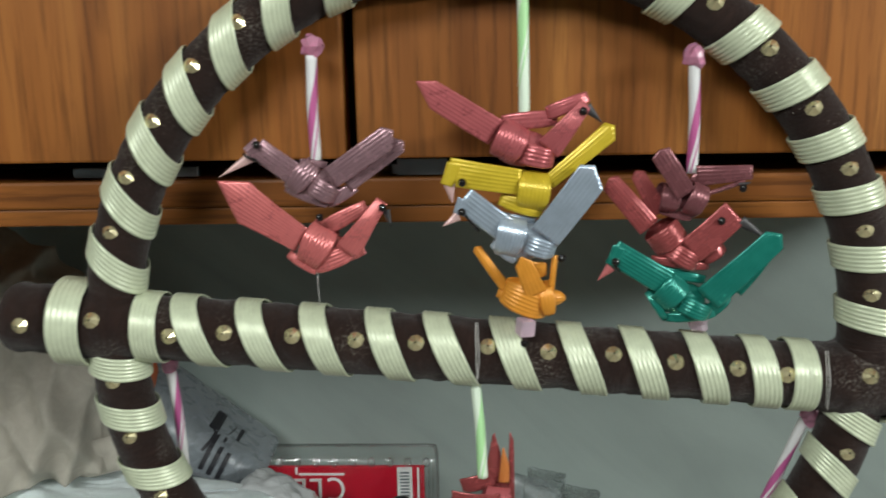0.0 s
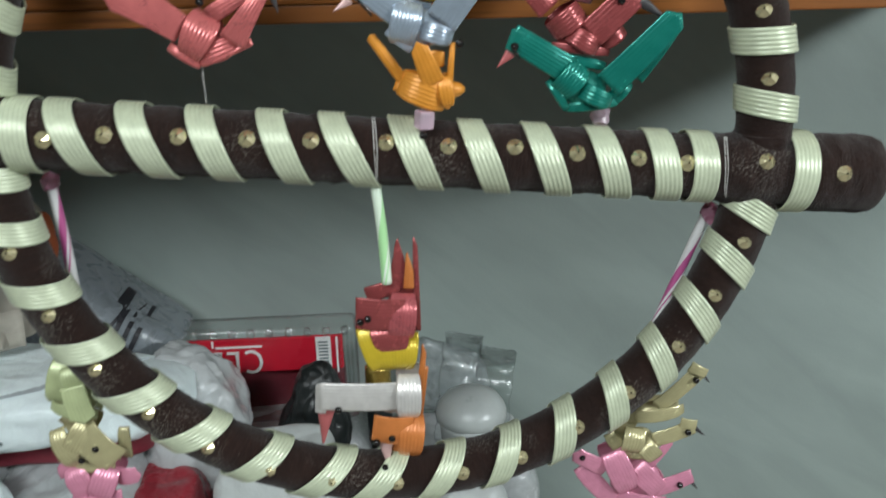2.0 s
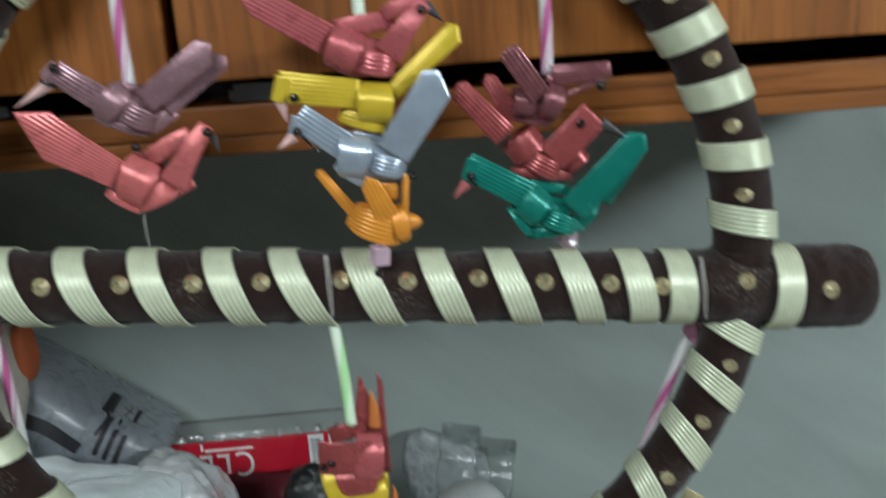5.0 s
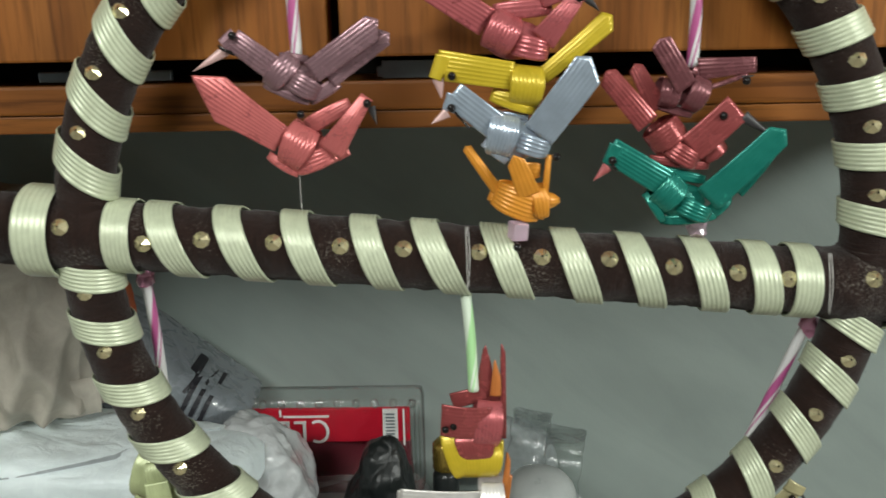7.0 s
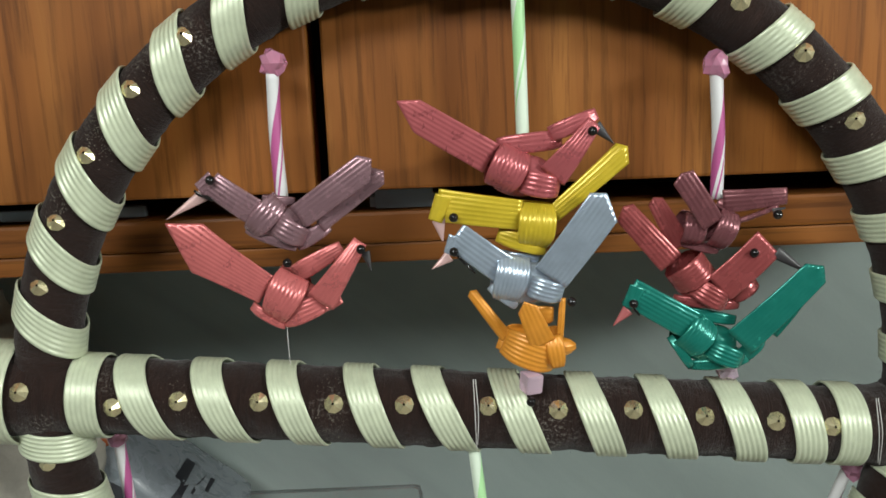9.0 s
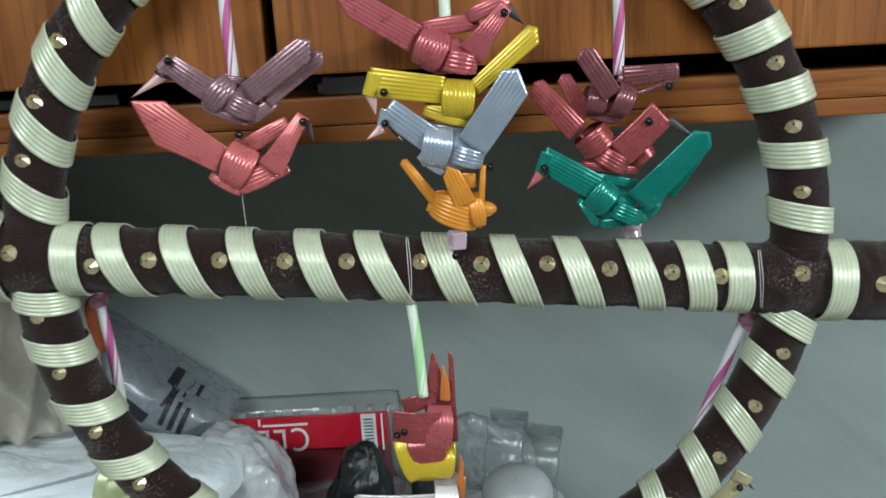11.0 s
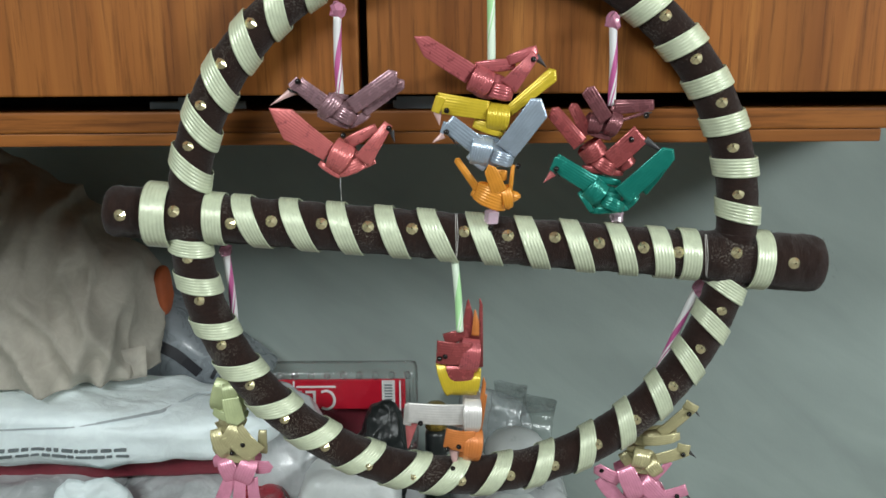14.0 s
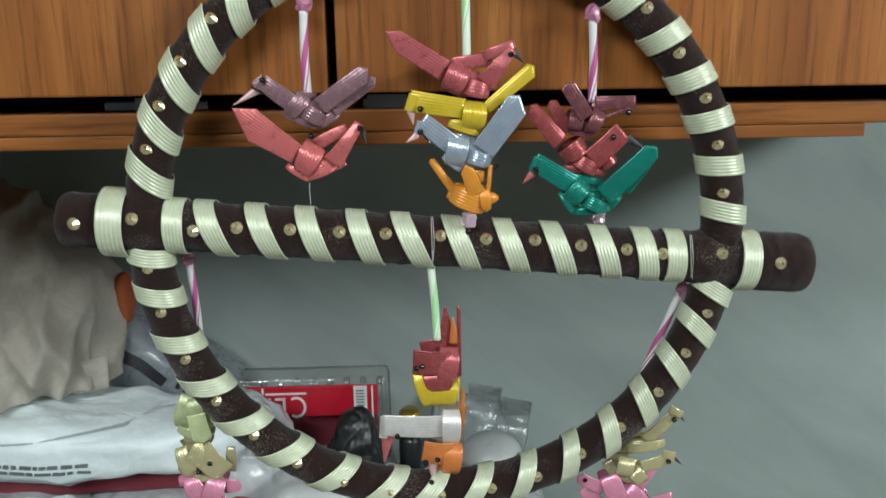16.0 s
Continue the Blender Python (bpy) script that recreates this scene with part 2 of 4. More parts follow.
def mesh_object(name, verts, faces, material, parent=None, label="", smooth=False, uvs=None):
    me = bpy.data.meshes.new(name)
    me.from_pydata(verts, [], faces)
    if uvs is not None:
        layer = me.uv_layers.new(name="UVMap")
        index = np.empty(len(me.loops), dtype=np.int32)
        me.loops.foreach_get("vertex_index", index)
        layer.data.foreach_set("uv", np.asarray(uvs, dtype=np.float32)[index].ravel())
    if material:
        me.materials.append(material)
    if smooth:
        me.polygons.foreach_set("use_smooth", [True] * len(me.polygons))
    me.update()
    ob = new(name, me)
    if parent:
        ob.parent = parent
    if label:
        ob["label"] = label
    return ob


def part(name, bm, material, parent=None, label="", smooth=False):
    me = bpy.data.meshes.new(name)
    bm.to_mesh(me)
    bm.free()
    me.materials.append(material)
    if smooth:
        me.polygons.foreach_set("use_smooth", [True] * len(me.polygons))
    ob = new(name, me)
    if parent:
        ob.parent = parent
    if label:
        ob["label"] = label
    return ob


def thing(name, at, label, category, group="", kind=""):
    ob = new(name)
    ob.empty_display_size = 0.01
    ob.location = at
    return tagged(ob, label, category, group, kind)


def box_bm(x0, x1, y0, y1, z0, z1, bevel=0.0):
    bm = bmesh.new()
    m = Matrix.LocRotScale(((x0 + x1) / 2, (y0 + y1) / 2, (z0 + z1) / 2), None, (x1 - x0, y1 - y0, z1 - z0))
    bmesh.ops.create_cube(bm, size=1, matrix=m)
    if bevel:
        bmesh.ops.bevel(bm, geom=bm.edges[:], offset=bevel, segments=2, affect="EDGES", profile=0.6)
    return bm


def spline(points, count):
    """count places along a smooth curve through the points."""
    p = np.array(points, float)
    if len(p) == 2:
        return [Vector(p[0] + (p[1] - p[0]) * i / (count - 1)) for i in range(count)]
    e = np.vstack([2 * p[0] - p[1], p, 2 * p[-1] - p[-2]])
    out = []
    for i in range(count):
        u = i / (count - 1) * (len(p) - 1)
        k = min(int(u), len(p) - 2)
        f = u - k
        a, b, c, d = e[k:k + 4]
        out.append(Vector(0.5 * (2 * b + (c - a) * f + (2 * a - 5 * b + 4 * c - d) * f * f + (3 * b - a - 3 * c + d) * f ** 3)))
    return out


def ribbon_mesh(places, normals, width, ribs=6, thick=0.0009, closed=False, shape=None, rib=None):
    """A ribbed plastic tape along places; shape(f) gives (width factor, sideways shift) at the share f of its length."""
    n, m = len(places), ribs * 4 + 1
    rib = 0.22 * thick if rib is None else rib
    verts, faces = [], []
    for i, (p, nv) in enumerate(zip(places, normals)):
        a = places[(i - 1) % n] if closed or i else p
        b = places[(i + 1) % n] if closed or i < n - 1 else p
        t = (b - a).normalized()
        side = t.cross(nv).normalized()
        up = side.cross(t).normalized()
        k, shift = shape(i / (n - 1)) if shape else (1, 0)
        for j in range(m):
            u = j / (m - 1)
            h = thick * 0.40 + rib * abs(math.sin(math.pi * ribs * u)) ** 0.6
            base = p + side * ((u - 0.5) * width * k + shift * width)
            verts.append(base + up * h)
        for j in range(m):
            u = j / (m - 1)
            base = p + side * ((u - 0.5) * width * k + shift * width)
            verts.append(base - up * (thick * 0.2 + rib * abs(math.sin(math.pi * ribs * u))))
    w = 2 * m
    for i in range(n if closed else n - 1):
        a, b = i * w, ((i + 1) % n) * w
        for j in range(m - 1):
            faces.append((a + j, a + j + 1, b + j + 1, b + j))
            faces.append((a + m + j + 1, a + m + j, b + m + j, b + m + j + 1))
        faces.append((a, b, b + m, a + m))
        faces.append((a + m - 1, a + 2 * m - 1, b + 2 * m - 1, b + m - 1))
    if not closed:
        for a in (0, (n - 1) * w):
            for j in range(m - 1):
                faces.append((a + j, a + m + j, a + m + j + 1, a + j + 1))
    return verts, faces


def tube_mesh(places, radius, sides=14, caps=True):
    """A tube along places with u round it and v along it in metres; radius may be a list."""
    n = len(places)
    verts, faces, uvs = [], [], []
    ref = Vector((0, 1, 0.01))
    run = 0.0
    for i, p in enumerate(places):
        a, b = places[max(i - 1, 0)], places[min(i + 1, n - 1)]
        t = (b - a).normalized()
        s = t.cross(ref).normalized()
        q = s.cross(t)
        r = radius[i] if isinstance(radius, (list, tuple)) else radius
        run += (p - places[i - 1]).length if i else 0
        for j in range(sides + 1):
            g = 2 * math.pi * j / sides
            verts.append(p + (s * math.cos(g) + q * math.sin(g)) * r)
            uvs.append((j / sides, run))
    w = sides + 1
    for i in range(n - 1):
        for j in range(sides):
            faces.append((i * w + j, i * w + j + 1, (i + 1) * w + j + 1, (i + 1) * w + j))
    if caps:
        faces.append(tuple(range(sides - 1, -1, -1)))
        faces.append(tuple((n - 1) * w + j for j in range(sides)))
    return verts, faces, uvs


# ---- the room ----
def structure(name, bm, material, label, category):
    return tagged(part(name, bm, material), label, category, kind="structure")


WALL_Y = 0.95
structure("wall_north", box_bm(-1.9, 1.9, WALL_Y, WALL_Y + 0.12, 0, 2.7), WALL, "blue-grey painted plaster wall behind the shelf", "wall")
# unseen walls, floor and ceiling are added; their grey sets the bounce fill
structure("wall_south", box_bm(-1.9, 1.9, -2.72, -2.6, 0, 2.7), ROOM, "unseen grey wall behind the viewer, added for bounce light", "wall")
structure("wall_west", box_bm(-2.02, -1.9, -2.72, WALL_Y + 0.12, 0, 2.7), ROOM, "unseen grey side wall, added for bounce light", "wall")
structure("wall_east", box_bm(1.9, 2.02, -2.72, WALL_Y + 0.12, 0, 2.7), ROOM, "unseen grey side wall, added for bounce light", "wall")
structure("floor", box_bm(-2.02, 2.02, -2.72, WALL_Y + 0.12, -0.1, 0), FLOOR, "unseen plain floor, added to close the room", "floor")
structure("ceiling", box_bm(-2.02, 2.02, -2.72, WALL_Y + 0.12, 2.7, 2.8), ROOM, "unseen grey ceiling, added for bounce light", "ceiling")

# ---- wall cabinet ----
cabinet = thing("wall_cabinet", (0, 0.398, 1.46), "teak veneer wall cabinet with two flat doors", "cabinet")
part("bottom_board", box_bm(-0.62, 0.62, 0.017, 0.545, 0.0062, 0.0195, 0.0015), WOOD_FLAT, cabinet)
part("lower_batten", box_bm(-0.62, 0.291, 0.0185, 0.045, -0.0022, 0.0060, 0.001), WOOD_FLAT, cabinet, "thin wooden strip under the board")
part("side_panel", box_bm(-0.638, -0.6205, 0.02, 0.545, 0.007, 0.62), WOOD_UP, cabinet)
part("side_panel", box_bm(0.6205, 0.638, 0.02, 0.545, 0.007, 0.62), WOOD_UP, cabinet)
part("top_board", box_bm(-0.638, 0.638, 0.02, 0.545, 0.6205, 0.638), WOOD_FLAT, cabinet)
# near-black divider and panel stand in for the shade behind the doors
part("divider", box_bm(-0.06, -0.012, 0.06, 0.53, 0.0200, 0.62), INSIDE_SHADE, cabinet)
part("inner_back", box_bm(-0.62, 0.62, 0.07, 0.085, 0.0200, 0.62), INSIDE_SHADE, cabinet, "near-black panel painted as the shade inside the cabinet")
for x0, x1 in ((-0.615, -0.0375), (-0.0322, 0.615)):
    door = part("door", box_bm(x0, x1, 0.0, 0.018, 0.0305, 0.615, 0.0012), WOOD_UP, cabinet)
for x0, x1 in ((-0.173, -0.112), (-0.019, 0.010)):
    hinge = part("hinge", box_bm(x0, x1, 0.0225, 0.0255, 0.0205, 0.0255, 0.0008), STEEL, cabinet, "grey steel hinge plate")
    part("hinge_knuckle", box_bm((x0 + x1) / 2 - 0.012, (x0 + x1) / 2 + 0.012, 0.0215, 0.0224, 0.0200, 0.0280, 0.0004), STEEL, hinge)

# ---- the hanging ring ----
RX, RY, RZ, RR, TUBE = 0.0245, 0.3800, 1.4115, 0.1667, 0.0120
mobile = thing("hanging_ring", (RX, RY, RZ), "round hanging of brown wool and cream tape with a crossbar", "wall hanging")


def ring_frame(deg):
    """Middle of the hoop at that angle, the way along it and the way out of it, from the ring's centre."""
    a = math.radians(deg)
    out = Vector((math.cos(a), 0, math.sin(a)))
    return out * RR, Vector((-math.sin(a), 0, math.cos(a))), out


def bar_frame(x):
    """Middle of the crossbar at the world's x, from the ring's centre."""
    return Vector((x - RX, 0, 1.4079 - 0.085 * x - RZ)), Vector((1, 0, -0.085)).normalized(), Vector((0.085, 0, 1)).normalized()


def wool_tube(name, frames, radii, label, lump=0.0004):
    sides, verts, faces, uvs, run = 40, [], [], [], 0.0
    for i, (p, t, out) in enumerate(frames):
        run += (p - frames[i - 1][0]).length if i else 0
        for j in range(sides + 1):
            g = 2 * math.pi * j / sides
            d = out * math.cos(g) + Vector((0, -1, 0)) * math.sin(g)
            q = p + d * radii[i]
            verts.append(q + d * lump * noise.noise(q * 160) + d * lump * 0.7 * noise.noise(q * 420))
            uvs.append((run, j / sides * 2 * math.pi * radii[i]))
    w, n = sides + 1, len(frames)
    for i in range(n - 1):
        for j in range(sides):
            faces.append((i * w + j, i * w + j + 1, (i + 1) * w + j + 1, (i + 1) * w + j))
    faces.append(tuple(range(sides - 1, -1, -1)))
    faces.append(tuple((n - 1) * w + j for j in range(sides)))
    return mesh_object(name, verts, faces, WOOL, mobile, label, True, uvs)


def arc(a, b, n):
    return [ring_frame(a + (b - a) * i / (n - 1)) for i in range(n)]


wool_tube("hoop_upper", arc(-4.0, 180.0, 240), [TUBE] * 240, "")
wool_tube("hoop_lower", arc(181.0, 356.0, 240), [TUBE] * 240, "")
BAR_N = 260
bar_x = [-0.1900 + (0.2440 + 0.1900) * i / (BAR_N - 1) for i in range(BAR_N)]


def bar_radius(x):
    r = 0.0144
    r += 0.0030 * math.exp(-((x + 0.147) / 0.013) ** 2) + 0.0028 * math.exp(-((x - 0.187) / 0.013) ** 2)
    r += 0.0034 / (1 + math.exp(-(x - 0.207) * 300)) + 0.0012 / (1 + math.exp((x + 0.168) * 300))
    for end, reach in ((-0.1900, 0.006), (0.2440, 0.009)):
        d = abs(x - end)
        if d < reach:
            r *= 0.72 + 0.28 * math.sqrt(1 - (1 - d / reach) ** 2)
    return r


wool_tube("crossbar", [bar_frame(x) for x in bar_x], [bar_radius(x) for x in bar_x], "", 0.0008)
for deg, reach in ((177.5, 6.0), (-5.5, 4.5)):
    n = 30
    wool_tube("wool_joint", arc(deg - reach, deg + reach, n), [TUBE + 0.0012 * math.sin(math.pi * i / (n - 1)) ** 0.5 for i in range(n)], "wool wound over the joint", 0.0009)


def tape_band(frame_at, s, width, skew, radius, along, lean=0.25):
    """One flat turn of cream tape round the hoop or the bar, leaning along it by skew times lean."""
    places, normals = [], []
    n = 44
    for i in range(n):
        g = -math.pi + 2 * math.pi * i / (n - 1)
        p, t, out = frame_at(s + skew * lean * math.sin(g) / along)
        d = Vector((0, -1, 0)) * math.cos(g) + out * math.sin(g)
        places.append(p + d * (radius + 0.0011))
        normals.append(d)
    v, f = ribbon_mesh(places, normals, width, 6, 0.0005, rib=0.00040)
    return mesh_object("tape_band", v, f, CREAM, mobile, "", True)


def stud(at, normal, size=0.0036):
    """A faceted gold foil stud."""
    verts, faces = [], []
    turn = normal.to_track_quat("Z", "Y").to_matrix()
    rings = ((1.0, 0.0), (1.0, 0.0004), (0.58, 0.0016), (0.14, 0.0027))
    for r, h in rings:
        for j in range(9):
            a = 2 * math.pi * j / 9
            verts.append(at + turn @ Vector((r * size * math.cos(a), r * size * math.sin(a), h)))
    verts.append(at + turn @ Vector((0, 0, 0.0012)))
    for k in range(3):
        for j in range(9):
            faces.append((k * 9 + j, k * 9 + (j + 1) % 9, (k + 1) * 9 + (j + 1) % 9, (k + 1) * 9 + j))
    faces += [(27 + j, 27 + (j + 1) % 9, 36) for j in range(9)]
    ob = mesh_object("stud", verts, faces, GOLD, mobile, "")
    # the centre hole's darkness is put in as black on the pit's faces
    ob.data.materials.append(BLACK)
    for p in ob.data.polygons[-9:]:
        p.material_index = 1
    return ob


DEG = RR * math.pi / 180
# upper hoop, clockwise from the left joint
for deg, skew in ((168.5, 0.03), (159.0, 0.031), (149.4, 0.032), (139.8, 0.032), (130.2, 0.032), (120.8, 0.03), (110.7, 0.028), (100.8, 0.024), (91.0, 0.02), (81.0, 0.018),
                  (71.0, 0.016), (61.0, 0.014), (49.9, 0.012), (39.6, 0.010), (29.8, 0.008), (20.7, 0.007), (11.3, 0.01), (1.8, 0.014)):
    tape_band(ring_frame, deg + 1.7 * math.cos(math.radians(deg)), 0.0114, -skew, TUBE, DEG)
def hoop_stud(deg, inward, size):
    """A stud on the hoop's front, a little above the middle of the tube and inward millimetres towards the ring's centre."""
    p, t, out = ring_frame(deg)
    tip = (Vector((0, -0.93, 0.37)).normalized() * TUBE - out * inward * 0.001)
    tip.normalize()
    stud(p + tip * TUBE, tip, size)


for deg, inward in ((163.1, 0), (154.5, 0), (145.3, 0), (135.5, 0), (126.6, 0.3), (116.4, 0.5), (106.2, 0.8), (96.0, 1.0), (86.0, 1.2), (76.0, 1.5), (66.3, 1.8), (56.6, 2.0), (46.6, 2.2), (36.0, 3.6), (25.7, 2.2), (16.2, 3.4), (6.3, 3.6)):
    hoop_stud(deg, inward, 0.0036)
# lower hoop, anticlockwise from the left joint
for deg, skew in ((184.8, 0.003), (192.9, 0.005), (203.2, 0.006), (213.7, 0.0075), (224.6, 0.0085), (235.4, 0.009), (246.7, 0.009), (257.4, 0.0108), (267.6, 0.0115), (277.8, 0.0108), (288.3, 0.0095),
                  (298.9, 0.0085), (309.0, 0.0074), (318.8, 0.0067), (328.7, 0.0062), (338.3, 0.0057), (346.9, 0.005)):
    tape_band(ring_frame, deg + 1.7 * math.cos(math.radians(deg)) - (1.4 if deg > 265 else 0), 0.0104, -skew, TUBE, DEG, 1.0)
for deg, inward in ((186.7, 0), (195.9, -0.3), (206.6, -0.3), (217.3, -1.0), (227.8, -1.5), (238.5, -2.2), (248.8, -2.2), (259.0, -2.2), (269.5, -2.2), (280.3, -1.5), (290.2, -2.2), (300.7, -0.5), (310.8, -0.6), (321.6, -0.8), (331.6, 0), (341.0, -0.3)):
    hoop_stud(deg, inward, 0.0034)
# crossbar
for x, skew, w in ((-0.1580, 0.002, 0.0145), (-0.1245, 0.003, 0.0114), (-0.1025, 0.021, 0.0114), (-0.0742, 0.021, 0.0114), (-0.0468, 0.019, 0.0114), (-0.018, 0.019, 0.0114), (0.0094, 0.024, 0.0114),
                   (0.0376, 0.021, 0.0114), (0.0668, 0.02, 0.0114), (0.0942, 0.019, 0.0114), (0.121, 0.017, 0.0114), (0.1445, 0.011, 0.0116), (0.1615, 0.004, 0.0114), (0.2045, 0.0, 0.0114)):
    tape_band(bar_frame, x, w, -2.0 * skew, bar_radius(x) + (0.0024 if x < -0.15 else 0.0010 if x > 0.2 else 0), 1.0, 0.18)
for x, dz in ((-0.1775, -5.8), (-0.1455, -1.7), (-0.113, -5.9), (-0.089, -2.8), (-0.0595, -1.9), (-0.032, -1.5), (-0.006, -0.8), (0.025, 0), (0.051, -0.4), (0.079, 0.9), (0.1055, -0.8), (0.132, -1.6), (0.153, -2.8), (0.187, -0.9), (0.221, -4.0)):
    p, t, out = bar_frame(x)
    tip = (Vector((0, -0.93, 0.37)).normalized() * 0.0145 + Vector((0, 0, (dz + 1.4) * 0.001))).normalized()
    stud(p + tip * (bar_radius(x) - 0.0001), tip)


# loose wool hairs that stand off the hoop and the bar
hair_v, hair_f = [], []
rng = random.Random(5)
for i in range(9000):
    if i % 3:
        p, t, out = ring_frame(rng.uniform(0, 360))
        r = TUBE
    else:
        x = rng.uniform(-0.19, 0.246) if rng.random() < 0.6 else rng.choice((rng.uniform(0.17, 0.247), rng.uniform(-0.19, -0.13)))
        p, t, out = bar_frame(x)
        r = bar_radius(x)
    g = rng.uniform(0, 2 * math.pi)
    d = out * math.cos(g) + Vector((0, -1, 0)) * math.sin(g)
    q = p + d * (r - 0.0004)
    way = (d * rng.uniform(0.3, 1) + t * rng.uniform(-1, 1) + d.cross(t) * rng.uniform(-1, 1)).normalized()
    e = q + way * rng.uniform(0.0012, 0.003)
    side = way.cross(d + t * 0.3).normalized() * 0.00007
    k = len(hair_v)
    hair_v += [q - side, q + side, e]
    hair_f.append((k, k + 1, k + 2))
fuzz = mesh_object("wool_fuzz", hair_v, hair_f, WOOL, mobile, "fine loose wool hairs", False, [(v.x, v.z) for v in hair_v])
fuzz["kind"] = "stuff"

# dried glue that glints in flecks on the wool
GLUE = plain_material("dried_glue", (0.20, 0.18, 0.15), 0.14, scale=300, bump=0.2)
glue_v, glue_f = [], []
rng = random.Random(8)
for place, spread, count in ((40.5, 3.0, 150), (31.0, 2.5, 70), (140.5, 3.0, 170), (150.0, 2.5, 110), (131.0, 2.5, 60), (207.0, 2.6, 130), (218.0, 3.2, 230), (229.0, 3.0, 200), (239.5, 2.6, 90), (323.0, 2.5, 90), (312.0, 2.5, 50)):
    for n in range(int(count * 1.8)):
        p, t, out = ring_frame(rng.gauss(place, spread * 0.6))
        g = rng.gauss(1.35, 0.55)
        d = out * math.cos(g) + Vector((0, -1, 0)) * math.sin(g)
        q = p + d * (TUBE + 0.0003)
        a = rng.uniform(0, 2 * math.pi)
        e = (t * math.cos(a) + d.cross(t) * math.sin(a) + d * rng.uniform(-0.5, 0.5)).normalized() * rng.uniform(0.0001, 0.0004)
        h = e.cross(d + t * rng.uniform(-0.4, 0.4)).normalized() * rng.uniform(0.0001, 0.0003)
        k = len(glue_v)
        glue_v += [q - e, q + h, q + e, q - h, q + d * 0.0002]
        glue_f += [(k, k + 1, k + 4), (k + 1, k + 2, k + 4), (k + 2, k + 3, k + 4), (k + 3, k, k + 4)]
for place, count in ((-0.0325, 130), (-0.09, 50), (-0.112, 40), (0.153, 30)):
    for n in range(count):
        x = rng.gauss(place, 0.0035)
        p, t, out = bar_frame(x)
        g = rng.gauss(1.2, 0.5)
        d = out * math.cos(g) + Vector((0, -1, 0)) * math.sin(g)
        q = p + d * (bar_radius(x) + 0.0003)
        a = rng.uniform(0, 2 * math.pi)
        e = (t * math.cos(a) + d.cross(t) * math.sin(a) + d * rng.uniform(-0.5, 0.5)).normalized() * rng.uniform(0.00015, 0.0005)
        h = e.cross(d).normalized() * rng.uniform(0.0001, 0.0002)
        k = len(glue_v)
        glue_v += [q - e, q + h, q + e, q - h, q + d * 0.0002]
        glue_f += [(k, k + 1, k + 4), (k + 1, k + 2, k + 4), (k + 2, k + 3, k + 4), (k + 3, k, k + 4)]
flecks = mesh_object("dried_glue", glue_v, glue_f, GLUE, mobile, "glinting flecks of dried glue")
flecks["kind"] = "stuff"

# ---- paper-thin straws, beads and threads that hang in the ring ----


def straw(top, bottom, material, label, bend=0.0):
    top, bottom = Vector(top), Vector(bottom)
    mid = (top + bottom) / 2 + Vector((bend, 0, 0))
    v, f, uv = tube_mesh([p - bottom for p in spline([top, mid, bottom], 24)], 0.00235, 16)
    ob = mesh_object("striped_straw", v, f, material, None, "", True, uv)
    ob.location = bottom
    return tagged(ob, label, "straw", "straws of the hanging")


def gem(at, size, material, label, long=1.0):
    """A faceted bead."""
    bm = bmesh.new()
    bmesh.ops.create_icosphere(bm, subdivisions=2, radius=size * 1.12, matrix=Matrix.Diagonal((1, 1, long, 1)))
    rnd = random.Random(int(at[0] * 10000))
    for v in bm.verts:
        v.co *= rnd.choice((0.82, 1.0, 1.14))
    ob = part("faceted_bead", bm, material, None)
    ob.location = at
    return tagged(ob, label, "bead", "beads of the hanging")


def cube_gem(at, size, material, label):
    bm = box_bm(-size, size, -size, size, -size * 1.1, size * 1.1, size * 0.35)
    ob = part("square_bead", bm, material, None)
    ob.location = at
    ob.rotation_euler = (0.1, 0.05, 0.4)
    return tagged(ob, label, "bead", "beads of the hanging")


def black_bead(at, size=0.0017):
    bm = bmesh.new()
    bmesh.ops.create_uvsphere(bm, u_segments=12, v_segments=8, radius=size)
    ob = part("black_bead", bm, BLACK, None, "", True)
    ob.location = at
    return tagged(ob, "small round glossy black bead", "bead", "beads of the hanging")


def thread(points, radius=0.00022, label="thin clear nylon thread"):
    base = Vector(points[-1])
    v, f, uv = tube_mesh([p - base for p in spline(points, 12)], radius, 6)
    ob = mesh_object("nylon_thread", v, f, THREAD, None, "", True, uv)
    ob.location = base
    return tagged(ob, label, "thread", "threads of the hanging")


straw((-0.0468, 0.376, 1.536), (-0.0468, 0.376, 1.491), PINK_STRAW, "white drinking straw with a pink spiral stripe above the purple bird", -0.0006)
straw((0.0400, 0.376, 1.574), (0.0410, 0.376, 1.507), GREEN_STRAW, "pale green striped drinking straw above the rose bird")
straw((0.1100, 0.376, 1.530), (0.1110, 0.376, 1.485), PINK_STRAW, "white drinking straw with a pink spiral stripe above the mauve bird", 0.0007)
straw((0.0195, 0.378, 1.391), (0.0225, 0.377, 1.346), GREEN_STRAW, "pale green striped drinking straw under the crossbar", 0.0005)
straw((0.1740, 0.396, 1.366), (0.1520, 0.396, 1.308), PINK_STRAW, "leaning pink striped straw behind the hoop")
straw((-0.1248, 0.396, 1.392), (-0.1222, 0.396, 1.336), PINK_STRAW, "pink striped straw behind the hoop", 0.0006)
gem((-0.0465, 0.376, 1.5395), 0.0042, PINK_GEM, "faceted clear pink plastic bead on a straw", 1.15)
gem((0.1100, 0.376, 1.5325), 0.0042, PINK_GEM, "faceted clear pink plastic bead on a straw", 1.1)
